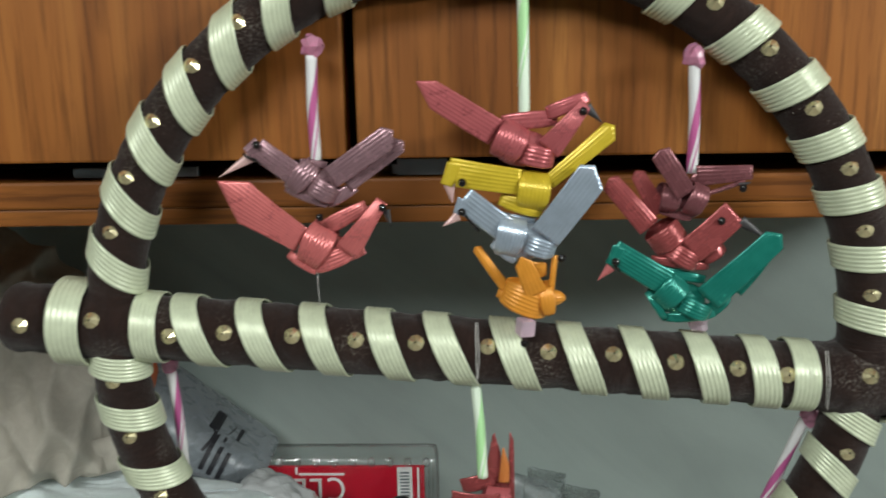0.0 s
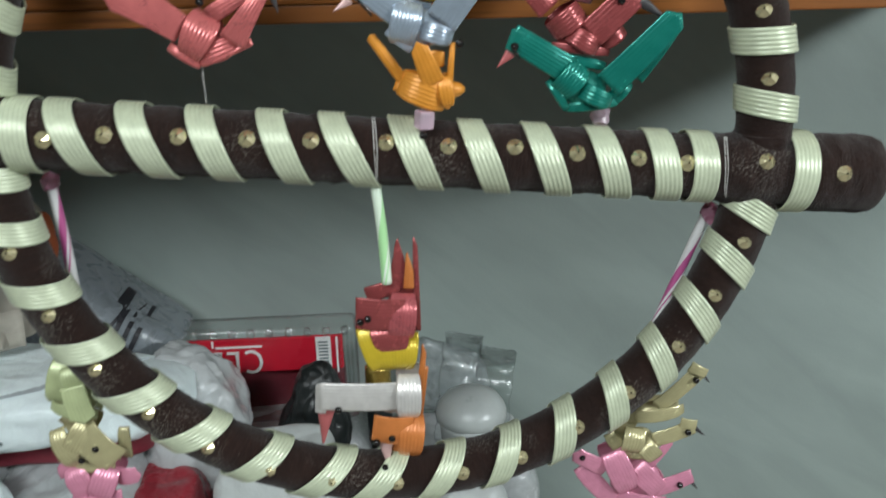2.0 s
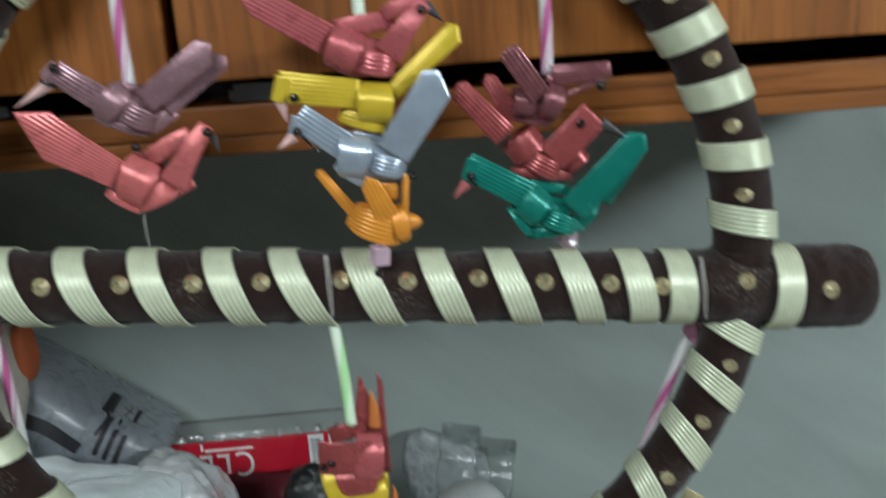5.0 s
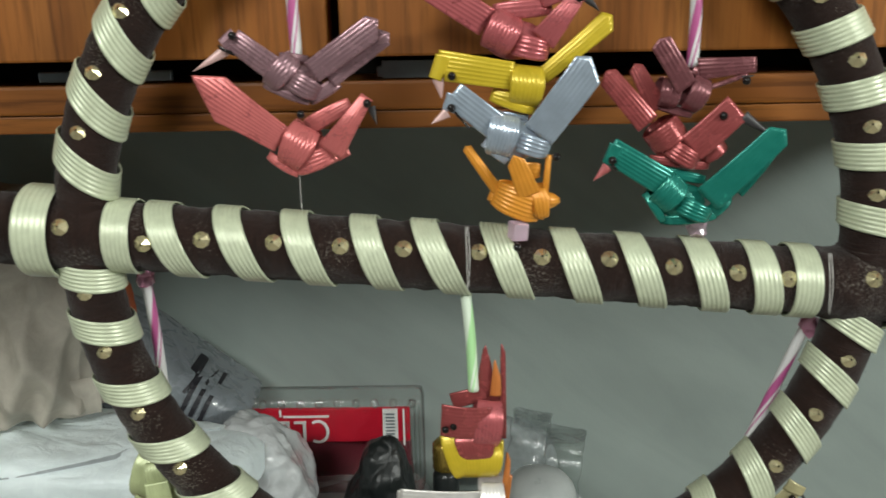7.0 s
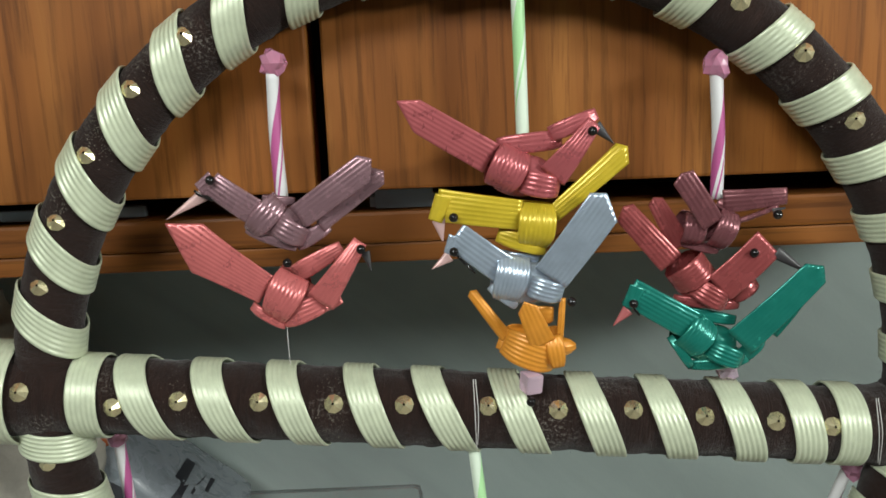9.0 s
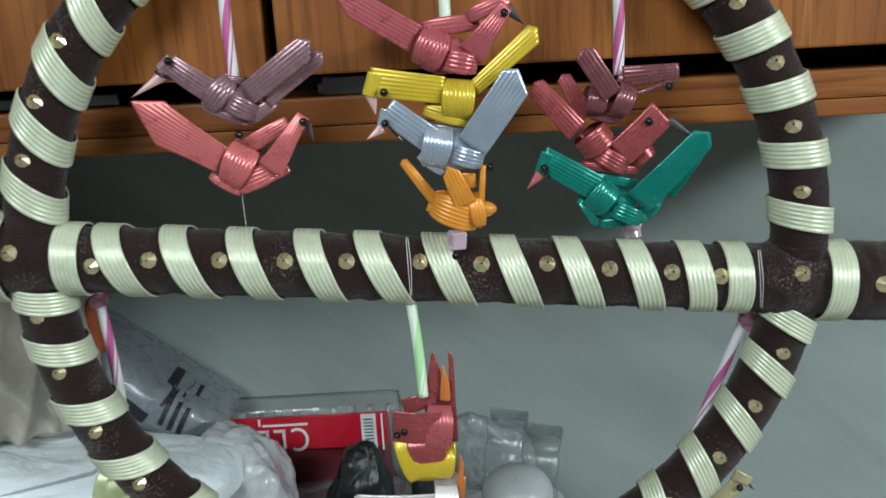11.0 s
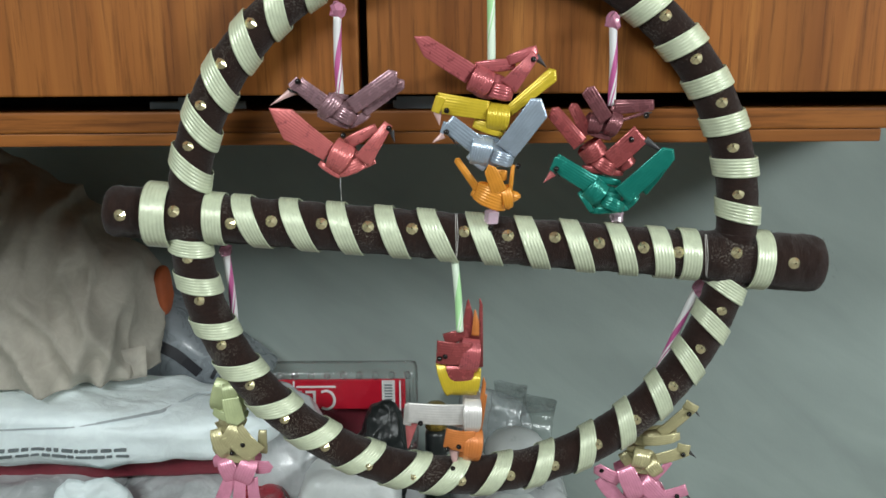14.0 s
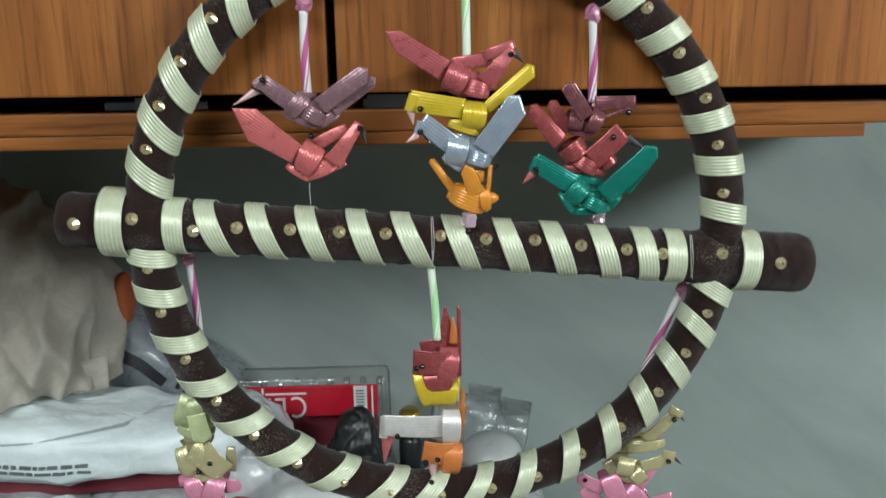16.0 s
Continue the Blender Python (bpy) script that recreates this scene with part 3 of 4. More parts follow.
gem((0.1760, 0.395, 1.3675), 0.0044, PINK_GEM, "faceted clear pink plastic bead on a straw", 1.1)
gem((-0.1250, 0.396, 1.394), 0.0040, PINK_GEM, "faceted clear pink plastic bead on a straw")
cube_gem((0.0410, 0.3655, 1.4215), 0.0034, CLEAR_GEM, "square pale pink bead under the orange bird")
black_bead((0.0403, 0.3600, 1.4160), 0.0018)
gem((0.1180, 0.380, 1.4180), 0.0038, CLEAR_GEM, "pale pink bead under the teal bird")
thread([(-0.0478, 0.372, 1.449), (-0.0480, 0.372, 1.440), (-0.0478, 0.372, 1.430)], 0.00013)
thread([(0.0198, 0.3655, 1.4235), (0.0200, 0.3635, 1.411), (0.0202, 0.3655, 1.396)], 0.00016)
thread([(0.0206, 0.3655, 1.4235), (0.0212, 0.3635, 1.411), (0.0206, 0.3655, 1.398)], 0.00016)
thread([(0.1672, 0.3635, 1.4105), (0.1676, 0.3605, 1.398), (0.1694, 0.3635, 1.385)], 0.00016)
thread([(0.1680, 0.3635, 1.4105), (0.1688, 0.3605, 1.398), (0.1700, 0.3635, 1.384)], 0.00016)
thread([(0.0400, 0.376, 1.600), (0.0400, 0.376, 1.588), (0.0400, 0.376, 1.573)])

# ---- ribbon birds ----
BEAK = {"purple": "pale", "coral": "dark", "rose": "dark", "yellow": "pale", "blue": "pale", "mauve": "dark", "red": "dark", "teal": "rust", "silver": "rust", "orange": "dark", "orange2": "pale", "olive": "dark", "pink": "dark", "palegreen": "pale"}
COLOUR = {"purple": "dusky purple", "coral": "coral red", "rose": "rose red", "yellow": "bright yellow", "blue": "silvery blue", "mauve": "dark mauve", "red": "brick red", "teal": "teal green", "silver": "silvery white",
          "orange": "orange", "orange2": "deep orange", "olive": "pale olive gold", "pink": "pearly pink", "palegreen": "pale green"}


def bird(tint, at, wide=9.0, tall=8.0):
    """A bird knotted from ribbed plastic tape, at first only the inner fold of its knot; the other tapes are added one by one."""
    ob = thing("tape_bird", at, COLOUR[tint] + " bird knotted from ribbed plastic tape", "ornament bird", "birds of the hanging")
    ob["tint"] = tint
    verts, faces, nu, nv = [], [], 32, 33
    for i in range(nv):
        b = -math.pi / 2 + math.pi * i / (nv - 1)
        wave = 1 + 0.03 * abs(math.sin(b * 8))
        for j in range(nu):
            a = 2 * math.pi * j / nu
            verts.append(Vector((wide * math.cos(b) * math.cos(a) * wave, 3.6 + 4.2 * math.cos(b) * math.sin(a) * wave, tall * math.sin(b))) * 0.001)
    for i in range(nv - 1):
        for j in range(nu):
            faces.append((i * nu + j, i * nu + (j + 1) % nu, (i + 1) * nu + (j + 1) % nu, (i + 1) * nu + j))
    mesh_object("inner_fold", verts, faces, TAPES[tint], ob, "", True)
    return ob


def tape(ob, name, start, end, widths, depths, bulge, point=0.0, apex=0.0, tint=""):
    """One length of tape from start to end (millimetres from the knot, across and up), bulging towards the room; depths grow away from it.
    A point cuts its end to a tip that lies apex of the width above the middle; a body band is closed by its other half behind."""
    own = ob["tint"]
    material = TIPS[BEAK[own]] if name == "beak" else TAPES[tint or own]
    a, b = Vector((start[0], 0, start[1])), Vector((end[0], 0, end[1]))
    way = (b - a).normalized()
    up = Vector((-way.z, 0, way.x))
    up = up if up.z > 0 or (up.z == 0 and up.x > 0) else -up
    long = (b - a).length
    ribs = 1 if name == "beak" else max(3, round(max(widths) / 1.75))
    rib = (0.0 if name == "beak" else 0.26 if name == "body_band" else 0.18 if name in ("tail", "neck") else 0.12) * (1.0 if ob.location.y < 0.37 else 0.85)
    n, m = 19, ribs * 4 + 1
    rnd = random.Random(int(1000 * (start[0] + 3 * end[1])) + len(ob.children))
    warp, curl = rnd.uniform(-0.7, 0.7), rnd.uniform(0.2, 0.8)
    wrap = name in ("body_band", "fold")
    front, back = [], []
    for i in range(n):
        f = i / (n - 1)
        w = widths[0] + (widths[1] - widths[0]) * f
        deep = depths[0] + (depths[1] - depths[0]) * f
        if wrap:
            w *= 1 - 0.22 * abs(2 * f - 1) ** 3
            deep -= bulge * (1 - abs(2 * f - 1) ** 2.6) - 0.45 * bulge
        else:
            deep -= bulge * math.sin(math.pi * f)
        for j in range(m):
            u = j / (m - 1) - 0.5
            reach = long * f - (point * abs(u - apex) * 2 * f ** 2 if point else 0.0)
            fall = -curl * (1 - 4 * u * u) if not wrap else 0.5 * (2 * u) ** 4
            y = deep + fall + warp * u * f
            h = rib * abs(math.sin(math.pi * ribs * (u + 0.5))) ** 0.7
            p = a + way * reach + up * (u * w)
            front.append(Vector((p.x, y - 0.16 - h, p.z)) * 0.001)
            back.append(Vector((p.x, y + 0.16 + 0.4 * h, p.z)) * 0.001)
    faces, k = [], n * m
    flip = way.cross(up).y > 0
    for i in range(n - 1):
        for j in range(m - 1):
            q = i * m + j
            quad = (q, q + 1, q + m + 1, q + m)
            faces.append(quad if flip else quad[::-1])
            faces.append(tuple(v + k for v in (quad[::-1] if flip else quad)))
    rim = [j for j in range(m)] + [i * m + m - 1 for i in range(1, n)] + [(n - 1) * m + j for j in range(m - 2, -1, -1)] + [i * m for i in range(n - 2, 0, -1)]
    for p, q in zip(rim, rim[1:] + rim[:1]):
        faces.append((q, p, p + k, q + k) if flip else (p, q, q + k, p + k))
    label = "folded pointed beak" if name == "beak" else ""
    made = mesh_object(name, front + back, faces, material, ob, label, True)
    if name == "body_band":
        turned = [Vector((v.x, 0.0075 - v.y, v.z)) for v in front + back]
        mesh_object(name, turned, [q[::-1] for q in faces], material, ob, "", True)
    return made


def eye(ob, x, z, out=None):
    """A bead eye, standing out in front of the bird's middle plane."""
    out = out or (0.0042 if ob.location.y < 0.37 else 0.0072)
    bm = bmesh.new()
    bmesh.ops.create_uvsphere(bm, u_segments=14, v_segments=10, radius=0.0017, matrix=Matrix.Translation((x * 0.001, -out, z * 0.001)))
    part("eye", bm, BLACK, ob, "black bead eye", True)


def stitch(ob, a, b):
    """Black sewing thread over the head, in two crossing turns."""
    for dx, dz in ((0.0, 0.0), (0.9, -0.7), (-0.5, 0.9)):
        p = [Vector((a[0] + dx, -2.6, a[1] + dz)), Vector(((a[0] + b[0]) / 2, -3.4, (a[1] + b[1]) / 2)), Vector((b[0] - dx, -2.6, b[1] - dz))]
        v, f, uv = tube_mesh([q * 0.001 for q in spline(p, 8)], 0.00045, 6)
        mesh_object("stitch", v, f, BLACK, ob, "black thread", True, uv)


b = bird('purple', (-0.0478, 0.368, 1.4836), 9.0, 6.2)
tape(b, 'tail', (14.2, -0.3), (38.7, 17.0), (8.1, 7.6), (1, 4), 0, 2.8, 0)
tape(b, 'tail', (7.8, 2.3), (35.7, 21.3), (9.5, 10.0), (-1, -3), 1, 4.3, 0.1)
tape(b, 'neck', (-6.6, 3.9), (-21.9, 15.8), (10.0, 9.0), (0, -1), 1)
tape(b, 'head', (-20.4, 17.2), (-25.9, 13.2), (6.6, 5.7), (-1, -1), 0)
tape(b, 'beak', (-24.7, 11.7), (-38.3, 3.6), (4.7, 0.2), (-1, -2), 0)
tape(b, 'body_band', (1.2, 8.3), (-10.0, -3.1), (9.5, 8.1), (0, 0), 4)
tape(b, 'body_band', (-1.2, 0.8), (10.0, -5.9), (9.0, 8.1), (-1, -1), 4)
tape(b, 'fold', (-11.8, -1.6), (6.0, -9.1), (4.3, 4.3), (2, 2), 2)
tape(b, 'fold', (5.6, -8.6), (17.9, -1.5), (5.7, 5.7), (2, 2), 2)
tape(b, 'fold', (-5.3, 9.0), (6.3, 7.4), (3.3, 3.3), (3, 3), 1)
eye(b, -21.2, 17.0)
stitch(b, (-26.9, 12.5), (-21.8, 10.5))
b = bird('coral', (-0.0441, 0.368, 1.4540), 11.1, 8.1)
tape(b, 'tail', (-8.9, 5.8), (-43.6, 30.6), (11.4, 17.5), (-1, -2), 1, 14.2, 0.1)
tape(b, 'body_band', (1.1, 10.8), (-8.4, -5.6), (14.7, 10.0), (-1, -1), 5)
tape(b, 'body_band', (-5.0, -5.7), (12.3, 0.5), (9.0, 7.6), (0, 1), 3)
tape(b, 'neck', (9.9, 0.6), (25.6, 22.4), (10.9, 5.2), (-1, -1), 2)
tape(b, 'fold', (0.6, 10.3), (18.3, 19.8), (8.1, 5.7), (3, 3), 1)
tape(b, 'fold', (4.2, -4.6), (17.1, 0.3), (4.3, 3.8), (3, 3), 1)
tape(b, 'fold', (-15.6, -0.3), (-3.8, -8.8), (4.3, 3.3), (1, 1), 2)
tape(b, 'beak', (27.0, 18.5), (29.0, 11.3), (3.6, 0.2), (-1, -1), 0)
eye(b, 25.9, 20.0)
eye(b, -0.4, 16.2)
b = bird('rose', (0.0401, 0.368, 1.4968), 11.5, 7.5)
tape(b, 'tail', (-11.2, 6.9), (-43.9, 27.4), (11.5, 10.8), (0, -2), 1, 8.8, 0.1)
tape(b, 'body_band', (-1.9, 10.0), (-9.2, -4.0), (13.2, 12.7), (-1, -1), 5)
tape(b, 'body_band', (-1.6, -1.2), (12.8, -4.7), (9.4, 8.2), (-1, -1), 4)
tape(b, 'neck', (10.0, -0.2), (25.2, 18.3), (10.8, 5.3), (-1, -1), 2)
tape(b, 'fold', (-8.8, 11.0), (14.2, 12.5), (6.8, 7.3), (2, 2), 2)
tape(b, 'fold', (9.6, 14.4), (26.3, 20.9), (6.6, 5.4), (0, 0), 2)
tape(b, 'beak', (25.2, 16.9), (31.7, 10.4), (4.7, 0.2), (-1, -1), 0)
eye(b, 23.7, 15.3)
b = bird('yellow', (0.0443, 0.368, 1.4792), 5.0, 5.9)
tape(b, 'neck', (-5.5, 4.2), (-35.1, 9.0), (10.8, 11.8), (-1, -1), 1)
tape(b, 'head', (-32.6, 12.4), (-35.9, 3.5), (5.9, 5.3), (-2, -2), 0)
tape(b, 'beak', (-34.7, 3.8), (-33.5, -3.8), (4.9, 0.5), (-2, -2), 0)
tape(b, 'body_band', (1.0, 7.9), (-1.0, -7.9), (13.9, 12.9), (-1, -1), 5)
tape(b, 'fold', (-13.9, -3.0), (3.7, -8.9), (6.5, 6.5), (1, 1), 2)
tape(b, 'tail', (6.2, 3.5), (33.9, 25.9), (6.5, 8.5), (2, 4), 1, 2.9, 0.1)
eye(b, -29.4, 4.8)
b = bird('blue', (0.0408, 0.368, 1.4578), 11.5, 8.1)
tape(b, 'tail', (8.1, 2.2), (29.6, 31.4), (13.5, 13.9), (-1, -4), 1, 4.7, 0.15)
tape(b, 'neck', (-7.2, 4.7), (-25.6, 19.3), (11.2, 10.4), (0, -1), 1)
tape(b, 'head', (-24.5, 18.6), (-27.1, 12.2), (7.1, 5.9), (-1, -1), 0)
tape(b, 'beak', (-27.7, 11.9), (-34.3, 7.6), (4.5, 0.2), (-1, -2), 0)
tape(b, 'body_band', (-3.9, 10.8), (-8.7, -6.3), (13.2, 10.8), (-1, -1), 5)
tape(b, 'body_band', (-0.2, -0.1), (12.8, -4.4), (8.8, 7.6), (-1, -1), 4)
tape(b, 'fold', (-6.5, 10.3), (4.7, 8.6), (3.3, 3.3), (3, 3), 1)
tape(b, 'fold', (-13.7, -0.5), (-4.0, -8.8), (3.8, 3.5), (1, 1), 2)
eye(b, -26.2, 13.9)
stitch(b, (-24.4, 11.3), (-19.6, 6.4))
b = bird('orange', (0.0458, 0.368, 1.4326), 12.7, 4.6)
tape(b, 'tail', (-12.3, 3.9), (-25.8, 23.1), (4.9, 4.0), (3, 3), 1, 1.2, 0)
tape(b, 'tail', (-0.3, 3.4), (-7.1, 20.7), (9.6, 7.3), (-3, -6), 1, 3.5, 0)
tape(b, 'body_band', (-14.1, 4.0), (5.1, -4.0), (12.2, 12.2), (-1, -1), 5)
tape(b, 'body_band', (3.6, 6.1), (5.4, -6.1), (7.1, 5.9), (-3, -3), 2)
tape(b, 'neck', (5.9, -1.3), (7.8, 19.2), (2.8, 2.4), (2, 2), 1)
tape(b, 'fold', (-16.5, 2.5), (6.8, -6.6), (4.9, 4.7), (2, 2), 3)
tape(b, 'fold', (-2.5, 12.8), (4.7, 12.5), (7.1, 7.1), (3, 3), 1)
eye(b, 10.2, 19.1)
b = bird('mauve', (0.1056, 0.368, 1.4751), 7.5, 5.1)
tape(b, 'tail', (0.5, 2.8), (-12.0, 21.5), (8.4, 8.4), (-4, -7), 1, 1.7, 0)
tape(b, 'body_band', (-4.0, 5.9), (-6.5, -5.4), (8.7, 8.1), (-1, -1), 4)
tape(b, 'body_band', (8.3, 6.3), (2.1, -6.7), (8.4, 7.6), (-2, -2), 5)
tape(b, 'fold', (4.2, 9.3), (10.9, 5.6), (4.0, 3.8), (3, 3), 1)
tape(b, 'neck', (6.0, 9.4), (28.6, 10.8), (8.7, 6.1), (3, 2), 1)
tape(b, 'fold', (10.5, 2.1), (25.6, 7.2), (2.1, 1.7), (1, 1), 1)
tape(b, 'fold', (-9.8, -4.3), (5.0, -8.6), (3.6, 3.4), (2, 2), 2)
tape(b, 'beak', (22.9, 5.7), (27.4, 6.8), (2.1, 0.4), (0, 0), 0)
eye(b, 23.2, 5.1)
b = bird('red', (0.1034, 0.368, 1.4552), 8.6, 6.4)
tape(b, 'tail', (-10.9, 8.5), (-28.6, 28.8), (9.7, 8.4), (0, 2), 1, 2.4, 0.1)
tape(b, 'tail', (-6.7, 13.6), (-16.3, 31.8), (8.4, 5.9), (3, 5), 1, 1.9, 0)
tape(b, 'body_band', (2.9, 8.6), (-9.4, -0.4), (10.0, 9.5), (-1, -1), 5)
tape(b, 'body_band', (-3.1, -0.2), (9.5, -7.9), (8.1, 7.4), (-2, -2), 4)
tape(b, 'neck', (6.0, -1.6), (23.5, 14.5), (12.3, 12.3), (-2, -2), 1)
tape(b, 'beak', (25.9, 11.1), (38.9, 2.2), (4.9, 0.2), (-2, -2), 0)
tape(b, 'fold', (11.5, -6.8), (21.4, -0.3), (5.9, 5.7), (2, 2), 3)
tape(b, 'fold', (-9.0, -5.9), (15.4, -9.5), (4.0, 3.8), (2, 2), 3)
eye(b, 17.5, 11.6)
b = bird('teal', (0.1073, 0.368, 1.4320), 10.8, 7.1)
tape(b, 'tail', (23.4, 2.7), (39.9, 22.1), (5.9, 3.2), (3, 4), 1, 1.9, 0)
tape(b, 'tail', (9.9, 1.0), (38.0, 29.4), (12.5, 10.6), (-2, -5), 1, 3.8, 0)
tape(b, 'neck', (-6.3, 7.5), (-30.1, 22.0), (11.4, 10.3), (-1, -1), 1)
tape(b, 'head', (-27.2, 23.8), (-30.6, 16.1), (5.9, 4.7), (-2, -2), 0)
tape(b, 'beak', (-30.6, 15.3), (-36.1, 9.5), (4.6, 0.2), (-2, -2), 0)
tape(b, 'body_band', (-0.2, 9.5), (-10.8, -2.2), (11.6, 10.0), (-1, -1), 5)
tape(b, 'body_band', (-1.0, -0.8), (12.0, -6.5), (8.4, 6.8), (-2, -2), 4)
tape(b, 'fold', (-7.9, 12.6), (10.2, 8.1), (4.3, 4.3), (2, 2), 2)
tape(b, 'fold', (-14.3, 3.3), (-6.0, -9.3), (3.4, 3.4), (1, 1), 3)
tape(b, 'fold', (-6.6, -8.5), (15.9, -6.7), (4.4, 4.2), (2, 2), 3)
tape(b, 'fold', (12.0, -6.5), (20.7, 1.8), (6.8, 6.3), (3, 3), 3)
eye(b, -29.1, 18.0)
stitch(b, (-29.1, 16.0), (-27.2, 14.3))
b = bird('red', (0.0285, 0.378, 1.3290), 5.0, 8.3)
tape(b, 'tail', (-1.6, 12.7), (0.9, 37.2), (8.4, 4.6), (3, 3), 1, 6.0, 0.3, tint='red')
tape(b, 'tail', (3.7, 13.4), (4.7, 31.1), (5.0, 3.5), (1, 1), 1, 5.0, 0.3, tint='orange2')
tape(b, 'tail', (7.0, -9.0), (7.4, 37.4), (3.8, 2.2), (4, 4), 1, 3.0, 0.3, tint='red')
tape(b, 'neck', (1.2, 3.6), (-20.7, 4.9), (14.5, 15.5), (-5, -5), 2)
# rose colour on this red band stands in for its pinkish highlight
tape(b, 'body_band', (1.2, 12.1), (-0.9, -10.6), (13.3, 12.4), (-4, -4), 6, tint='rose')
tape(b, 'fold', (-6.1, -2.4), (-4.6, -16.8), (20.7, 13.0), (-3, -4), 3)
tape(b, 'fold', (-16.0, 10.5), (0.4, 15.2), (8.2, 7.0), (2, 2), 2)
tape(b, 'fold', (-17.9, -6.6), (-11.5, -15.7), (7.9, 7.0), (1, 1), 2)
eye(b, -15.2, 2.6)
eye(b, -18.8, 1.2)
b = bird('yellow', (0.0256, 0.378, 1.3107), 5.0, 6.1)
tape(b, 'body_band', (-1.2, 8.1), (-0.8, -8.1), (24.0, 17.8), (-2, -2), 4)
tape(b, 'fold', (-15.8, 14.6), (-8.2, -6.4), (7.2, 8.9), (-2, -4), 3)
tape(b, 'fold', (8.4, 9.6), (6.6, -7.2), (5.1, 4.7), (1, 1), 2)
tape(b, 'fold', (-13.7, -4.4), (7.9, -7.8), (4.7, 4.7), (2, 2), 2)
b = bird('silver', (0.0298, 0.378, 1.2900), 5.0, 7.9)
tape(b, 'neck', (1.3, 0.6), (-41.5, 2.5), (14.6, 13.6), (-4, -4), 1.6)
tape(b, 'head', (-39.4, 7.9), (-41.0, -6.6), (6.3, 5.7), (-3, -3), 0)
tape(b, 'body_band', (0.8, 10.8), (0.2, -12.4), (12.4, 11.0), (-5, -5), 6)
tape(b, 'beak', (-38.2, -3.0), (-41.0, -23.0), (9.0, 1.0), (-3, -3), 0)
tape(b, 'tail', (6.2, 1.0), (8.8, 23.8), (3.4, 2.6), (3, 3), 1, 3.0, 0.3, tint='orange2')
tape(b, 'tail', (4.7, -15.6), (8.6, 11.8), (4.1, 3.8), (4, 4), 1, 0.9, 0, tint='orange2')
tape(b, 'fold', (-13.3, -7.6), (3.4, -10.0), (4.7, 4.7), (1, 1), 2)
eye(b, -32.5, -3.6)
stitch(b, (-36.7, -4.2), (-29.7, -3.7))
b = bird('orange2', (0.0304, 0.378, 1.2673), 5.0, 7.4)
tape(b, 'neck', (0.8, 4.6), (-17.8, 7.5), (15.0, 13.5), (-4, -4), 2)
tape(b, 'body_band', (1.6, 11.4), (-1.2, -10.6), (13.0, 11.4), (-4, -4), 6)
tape(b, 'beak', (-11.7, -0.7), (-11.4, -13.3), (7.6, 1.3), (-3, -3), 0)
tape(b, 'fold', (-14.3, -3.4), (0.9, -8.6), (5.7, 5.7), (1, 1), 2)
eye(b, -16.2, 1.0)
eye(b, -8.8, 2.6)
eye(b, -12.7, -12.8)
b = bird('palegreen', (-0.1263, 0.385, 1.2940), 10.4, 11.0)
tape(b, 'fold', (-4.4, 16.6), (-10.6, -5.4), (9.9, 9.5), (1, 1), 4)
tape(b, 'body_band', (-0.3, 15.3), (2.7, 0.1), (9.5, 10.3), (-3, -3), 3)
tape(b, 'tail', (1.8, 7.1), (5.3, -11.8), (11.5, 12.8), (-6, -7), 1, 3.3, 0)
tape(b, 'body_band', (-11.6, -4.6), (9.2, -10.7), (6.2, 6.2), (-2, -2), 4)
b = bird('olive', (-0.1282, 0.385, 1.2621), 13.0, 11.0)
tape(b, 'neck', (3.0, 14.5), (17.8, -2.1), (17.3, 15.0), (-4, -4), 2.5, tint='olive')
tape(b, 'body_band', (6.0, 18.4), (-4.6, 1.6), (10.5, 9.0), (-5, -5), 3)
tape(b, 'body_band', (-8.6, 15.4), (-1.8, -4.8), (9.5, 9.5), (-4, -4), 4)
tape(b, 'fold', (-7.3, 18.2), (8.8, 18.8), (6.2, 6.2), (2, 2), 2)
tape(b, 'body_band', (-5.0, -4.0), (15.4, -6.6), (7.0, 7.0), (-2, -2), 3)
tape(b, 'fold', (21.2, 12.5), (21.0, -4.4), (6.2, 6.2), (1, 1), 2)
eye(b, 9.9, 6.4)
eye(b, 2.6, 0.6)
b = bird('pink', (-0.1242, 0.385, 1.2474), 8.2, 7.0)
tape(b, 'body_band', (-8.7, 8.9), (-1.5, -7.6), (11.8, 13.1), (-3, -3), 4)
tape(b, 'body_band', (9.1, 8.0), (1.1, -9.3), (12.6, 12.6), (-4, -4), 4)
tape(b, 'tail', (-11.1, 2.7), (-13.3, 11.4), (9.4, 7.3), (0, 0), 1, 2.1, 0)
tape(b, 'tail', (11.0, 1.5), (23.7, 3.0), (10.5, 7.9), (0, -2), 1, 2.6, 0)
tape(b, 'tail', (-5.4, -5.7), (-13.4, -25.0), (8.4, 9.4), (-2, -3), 2, 1.0, 0)
tape(b, 'tail', (1.5, -6.1), (0.0, -26.4), (7.9, 8.4), (-3, -4), 2, 1.0, 0)
tape(b, 'tail', (9.3, -4.9), (10.8, -26.4), (7.3, 7.9), (-2, -3), 2, 1.0, 0)
b = bird('olive', (0.1565, 0.392, 1.2645), 11.3, 4.0)
tape(b, 'neck', (-1.1, 2.9), (19.0, 21.6), (8.0, 8.4), (0, 0), 1)
tape(b, 'head', (13.8, 25.4), (22.4, 20.6), (6.0, 5.0), (-1, -1), 1)
tape(b, 'beak', (20.6, 20.6), (24.4, 15.8), (2.4, 0.3), (-1, -1), 0)
tape(b, 'body_band', (-12.5, -1.4), (12.5, 1.4), (8.1, 6.8), (-2, -2), 3)
